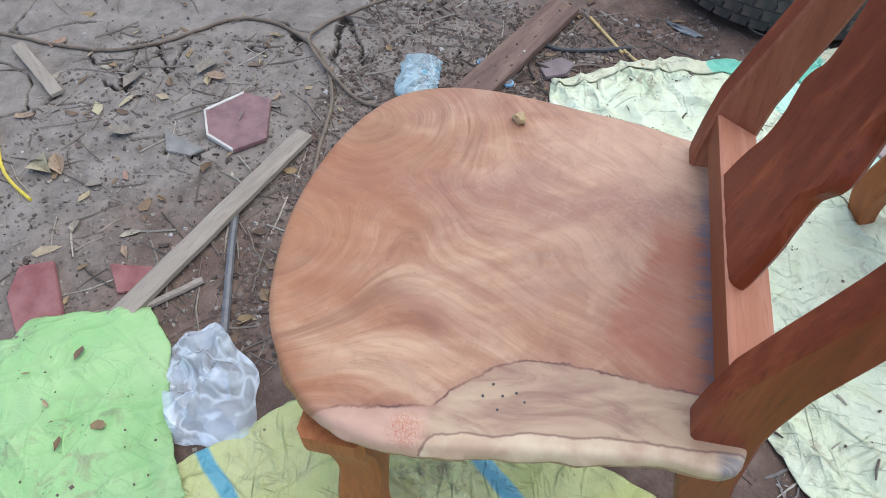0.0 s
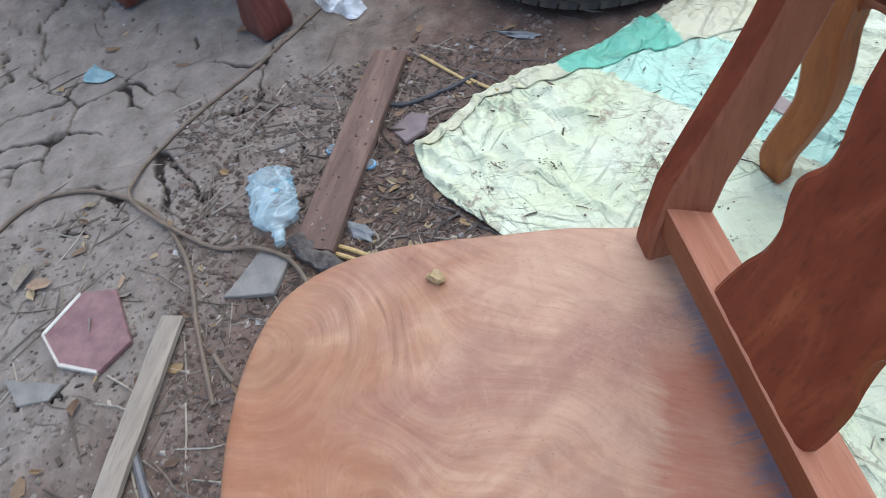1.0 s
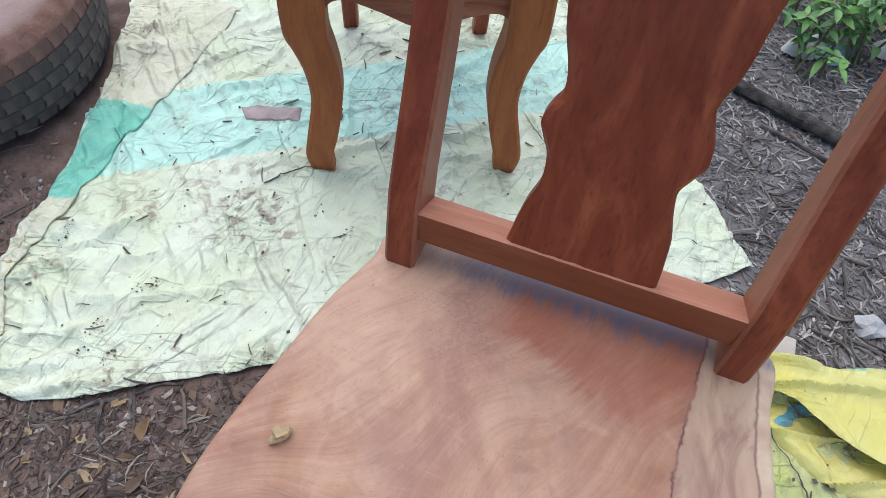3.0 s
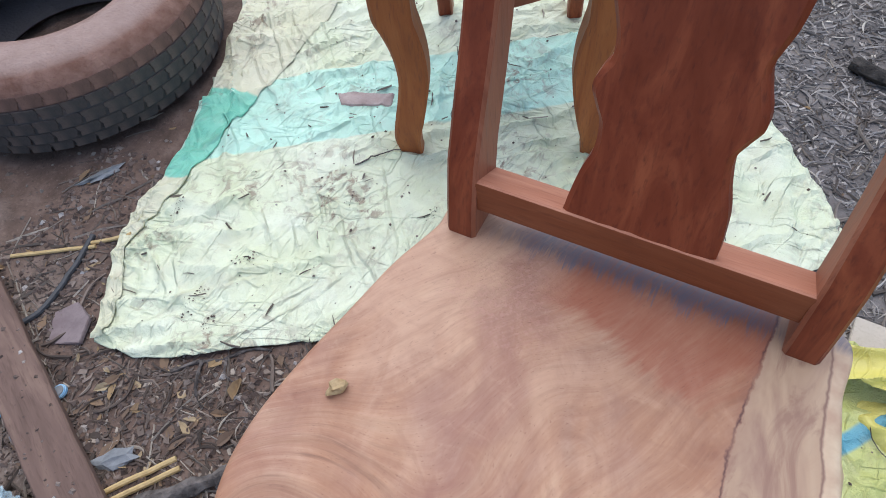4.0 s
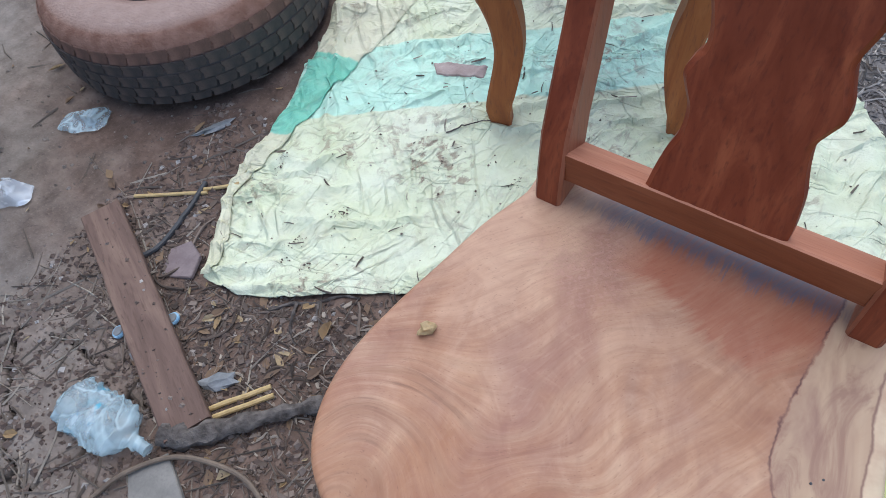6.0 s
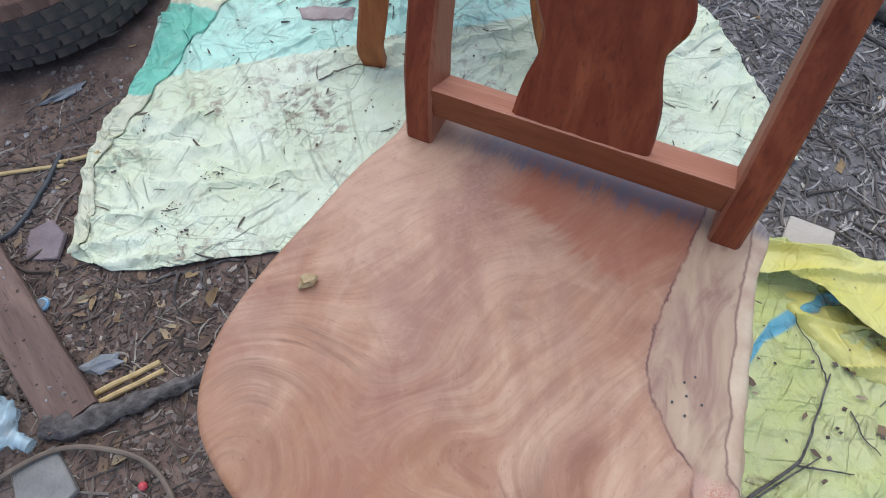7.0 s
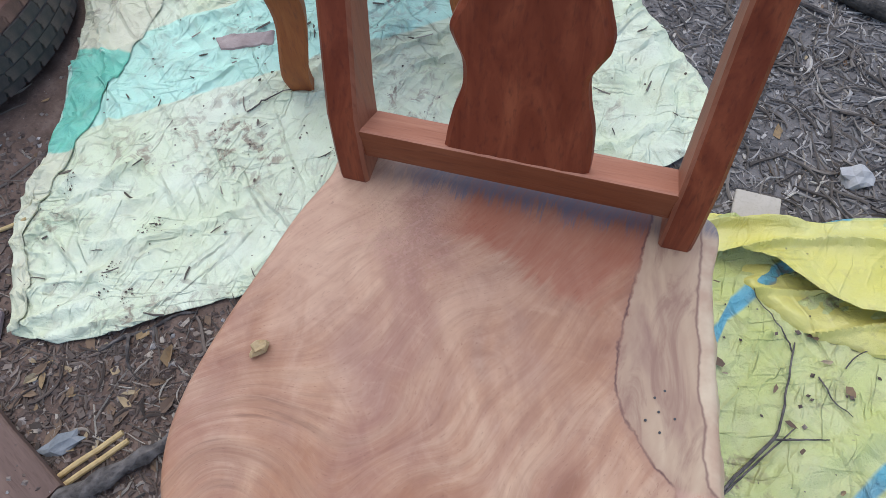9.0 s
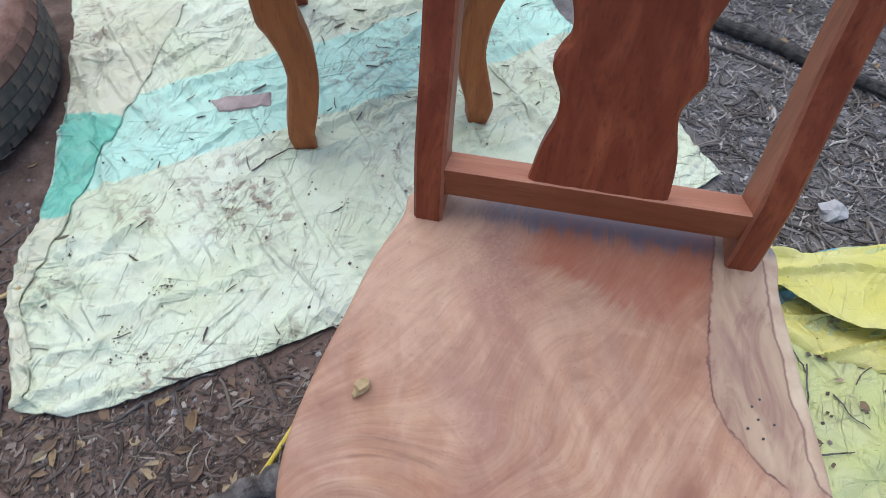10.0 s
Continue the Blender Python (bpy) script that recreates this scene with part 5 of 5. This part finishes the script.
def clod(r, lo=0.002, hi=0.012):
    s = lo + (hi - lo) * r.random() ** 2.5
    a, b, c = (s * r.uniform(0.6, 1.2) for _ in range(3))
    vs = [(a, 0, 0), (0, b, 0), (-a, 0, 0.1 * s), (0, -b, 0), (0.3 * a, 0.2 * b, 0.8 * c), (-0.4 * a, -0.2 * b, 0.7 * c)]
    return vs, [(0, 1, 4), (1, 2, 4), (2, 5, 4), (2, 3, 5), (3, 0, 5), (0, 4, 5)]


M_dead = scattered("dead_leaf_litter", [(0.0, (0.13, 0.085, 0.06)), (0.4, (0.2, 0.13, 0.08)), (0.7, (0.3, 0.2, 0.1)), (1.0, (0.4, 0.32, 0.2))])
M_chips = scattered("bark_chip_litter", [(0.0, (0.055, 0.05, 0.048)), (0.45, (0.2, 0.183, 0.172)), (0.88, (0.42, 0.385, 0.355)), (1.0, (0.6, 0.54, 0.46))])
M_damp = scattered("damp_chip_litter", [(0.0, (0.045, 0.034, 0.028)), (0.5, (0.115, 0.085, 0.068)), (0.85, (0.23, 0.178, 0.145)), (1.0, (0.42, 0.36, 0.29))])
M_roots = scattered("root_piece_litter", [(0.0, (0.07, 0.058, 0.05)), (0.6, (0.14, 0.118, 0.1)), (1.0, (0.27, 0.23, 0.195))])
M_pale = scattered("pale_leaf_litter", [(0.0, (0.22, 0.19, 0.16)), (0.5, (0.33, 0.28, 0.22)), (0.8, (0.42, 0.36, 0.22)), (1.0, (0.3, 0.16, 0.12))])
M_twigs = scattered("twig_litter", [(0.0, (0.1, 0.08, 0.065)), (0.6, (0.23, 0.19, 0.155)), (1.0, (0.5, 0.44, 0.36))])
M_grit = scattered("dry_earth_grit", [(0.0, (0.13, 0.105, 0.088)), (0.6, (0.21, 0.175, 0.15)), (0.97, (0.3, 0.26, 0.22)), (1.0, (0.5, 0.47, 0.44))])
M_clods = scattered("earth_clods", [(0.0, (0.08, 0.055, 0.045)), (0.6, (0.16, 0.115, 0.095)), (0.95, (0.25, 0.2, 0.17)), (1.0, (0.5, 0.47, 0.44))])
def near_plank(x, y):
    """Litter gathers round the plank and the branch."""
    bare = 0.25 if (x + 0.66) * 0.378 + (y + 0.3) * 0.926 < -0.06 and x < -0.62 else 1.0
    return LOT.random() < bare * math.exp(-(((x + 0.66) / 0.42) ** 2) - ((y + 0.05) / 0.3) ** 2)


LOT = random.Random(77)
BACK, FRONT, SIDE, FAR = (0.05, 1.5, 0.45, 2.2), (-1.25, 0.05, -0.62, 0.4), (-0.95, 0.4, -1.35, -0.5), (-2.0, -0.6, -1.9, 0.6)
litter("bark_litter", 9000, BACK, lambda r: chip(r, 0.0015, 0.009), M_chips, 1, label="fine grey-brown bark chips and wood shavings", category="litter")
litter("bark_shreds", 7500, BACK, shred, M_chips, 41, label="torn stringy grey bark strips heaped on earth", category="litter")
litter("clods", 7000, BACK, lambda r: clod(r, 0.0015, 0.008), M_chips, 42, label="crumbs of dark grey earth among bark", category="clods")
litter("twig_litter", 1500, BACK, lambda r: small_twig(r, 0.006, 0.05), M_twigs, 2, label="pale broken twigs among bark strips", category="litter")
litter("root_litter", 150, (0.3, 0.85, 0.6, 1.15), lambda r: root_bit(r, 0.02, 0.06), M_roots, 22, label="knotty grey root pieces heaped on bark chips", category="litter")
litter("root_litter", 26, (-1.0, -0.25, -0.25, 0.25), lambda r: root_bit(r, 0.02, 0.05), M_damp, 23, label="short dark root pieces on damp earth", category="litter")
litter("leaf_litter", 90, BACK, dead_leaf, M_dead, 3, label="dead brown leaves among bark chips", category="litter")
litter("bark_shreds", 900, FRONT, lambda r: shred(r, 0.006, 0.028), M_damp, 43, None, near_plank, label="torn bark strips and fibres on damp earth", category="litter")
litter("leaf_litter", 130, FRONT, lambda r: dead_leaf(r, 0.006, 0.022), M_dead, 4, None, near_plank, label="dead brown and yellow leaves on damp earth", category="litter")
litter("bark_litter", 1300, FRONT, lambda r: chip(r, 0.0015, 0.012), M_damp, 5, None, near_plank, label="bark chips trodden into damp earth", category="litter")
litter("twig_litter", 420, FRONT, small_twig, M_twigs, 6, label="thin twigs scattered on damp earth", category="litter")
litter("clods", 10500, FRONT, lambda r: clod(r, 0.0015, 0.011), M_clods, 7, label="crumbs of brown earth and grit", category="clods")
litter("leaf_litter", 80, SIDE, dead_leaf, M_dead, 8, label="dead leaves on dark earth", category="litter")
litter("bark_litter", 500, SIDE, lambda r: chip(r, 0.0015, 0.011), M_damp, 9, label="bark chips on dark earth", category="litter")
litter("twig_litter", 170, SIDE, small_twig, M_twigs, 10, label="thin twigs on dark earth", category="litter")
litter("clods", 5200, SIDE, lambda r: clod(r, 0.0012, 0.008), M_grit, 11, label="crumbs of dark earth and grit", category="clods")
litter("clods", 1500, FAR, lambda r: clod(r, 0.0015, 0.009), M_grit, 12, label="scattered grit on pale cracked earth", category="clods")
litter("leaf_litter", 34, (-0.85, 0.1, -1.5, -0.7), lambda r: dead_leaf(r, 0.02, 0.042), M_pale, 19, label="larger pale dry leaves and paper scraps", category="litter")
litter("leaf_litter", 90, FAR, dead_leaf, M_dead, 13, label="scattered dead leaves on pale earth", category="litter")
litter("twig_litter", 110, FAR, small_twig, M_twigs, 14, label="scattered straw and twigs on pale earth", category="litter")
litter("tarpaulin_crumbs", 240, (-1.0, 0.3, 0.0, 1.6), lambda r: clod(r, 0.0015, 0.005), M_clods, 15, over_tarp, lambda x, y: inside(TARP_AREA, x * 1.02, y), label="dark crumbs of earth on the tarpaulin", category="crumbs")
litter("tarpaulin_straws", 90, (-1.0, 0.3, 0.0, 1.6), lambda r: small_twig(r, 0.006, 0.022), M_twigs, 16, over_tarp, lambda x, y: inside(TARP_AREA, x * 1.02, y), label="short straws and dirt on the tarpaulin", category="straws")
litter("sheet_crumbs", 150, (0.3, 0.9, -0.5, 0.42), lambda r: clod(r, 0.0015, 0.006), M_clods, 17, over_yellow, lambda x, y: True, label="dark seeds and crumbs on the yellow sheet", category="crumbs")
litter("sheet_leaves", 26, (0.32, 0.75, -0.3, 0.4), lambda r: dead_leaf(r, 0.005, 0.014), M_dead, 18, over_yellow, lambda x, y: True, label="curled dead leaves on the yellow sheet", category="leaves")

tagged(link("round_stick", tube(laid([(-0.21, -0.25), (-0.235, -0.31), (-0.23, -0.39), (-0.215, -0.46)], 0.018, 14), 0.019, 10), M_plum), "round plum-brown stick on the earth under the chair", "stick")
litter("plank_crumbs", 90, (-1.2, -0.62, -0.34, 0.02), lambda r: clod(r, 0.0015, 0.007), M_clods, 21, lambda x, y: 0.0215, lambda x, y: abs((x + 0.647) * 0.409 + (y + 0.294) * 0.912) < 0.04, label="pale crumbs and grit on the plank", category="crumbs")
part("rolled_hem", sheet([
    [(-0.885, -0.036), (-0.862, -0.02)],
    [(-0.862, -0.02), (-0.9, 0.06), (-0.96, 0.14), (-0.995, 0.22), (-1.02, 0.33)],
    [(-1.035, 0.34), (-1.02, 0.33)],
    [(-0.885, -0.036), (-0.958, 0.09), (-1.008, 0.17), (-1.03, 0.26), (-1.035, 0.34)]], 10, 40,
    lambda x, y, u, v: 0.006 + wrinkle(x, y, 11.0) + 0.003 * u), M_tarp_back, tarp, "rolled yellowish hem")
part("mud_patch", sheet([
    [(-0.775, 0.708), (-0.67, 0.762)], [(-0.67, 0.762), (-0.685, 0.806)], [(-0.81, 0.75), (-0.685, 0.806)], [(-0.775, 0.708), (-0.81, 0.75)]], 24, 12,
    lambda x, y, u, v: 0.0055 + wrinkle(x, y, 11.0)), plain("dried_mud_film", (0.3, 0.22, 0.2), (0.42, 0.34, 0.31), 30, 0.7, 0.4), tarp, "dried plum-brown mud patch")
litter("sack_crumbs", 45, (0.02, 0.4, -1.0, -0.55), lambda r: clod(r, 0.0015, 0.005), M_clods, 31, over_sack, lambda x, y: inside(GREEN_AREA, x * 1.03, y), label="dark crumbs of earth on the lime sack", category="crumbs")
litter("sack_leaves", 5, (0.08, 0.35, -0.9, -0.6), lambda r: dead_leaf(r, 0.008, 0.02), M_dead, 35, over_sack, lambda x, y: inside(GREEN_AREA, x, y), label="curled reddish dead leaves on the lime sack", category="leaves")
SMEARS = [(-0.751, 0.113), (-0.745, 0.14), (-0.74, 0.085), (-0.711, 0.248), (-0.72, 0.232), (-0.936, 0.275), (-0.925, 0.29), (-0.69, 0.09), (-0.6, 0.47), (-0.42, 0.5)]
litter("tarpaulin_dirt", 150, (-1.0, -0.3, 0.03, 0.6), lambda r: clod(r, 0.0008, 0.0032), M_damp, 45, over_tarp, lambda x, y: min((x - a) ** 2 + 0.5 * (y - b) ** 2 for a, b in SMEARS) < 0.0002, label="small heaps of dark earth on the tarpaulin", category="crumbs")
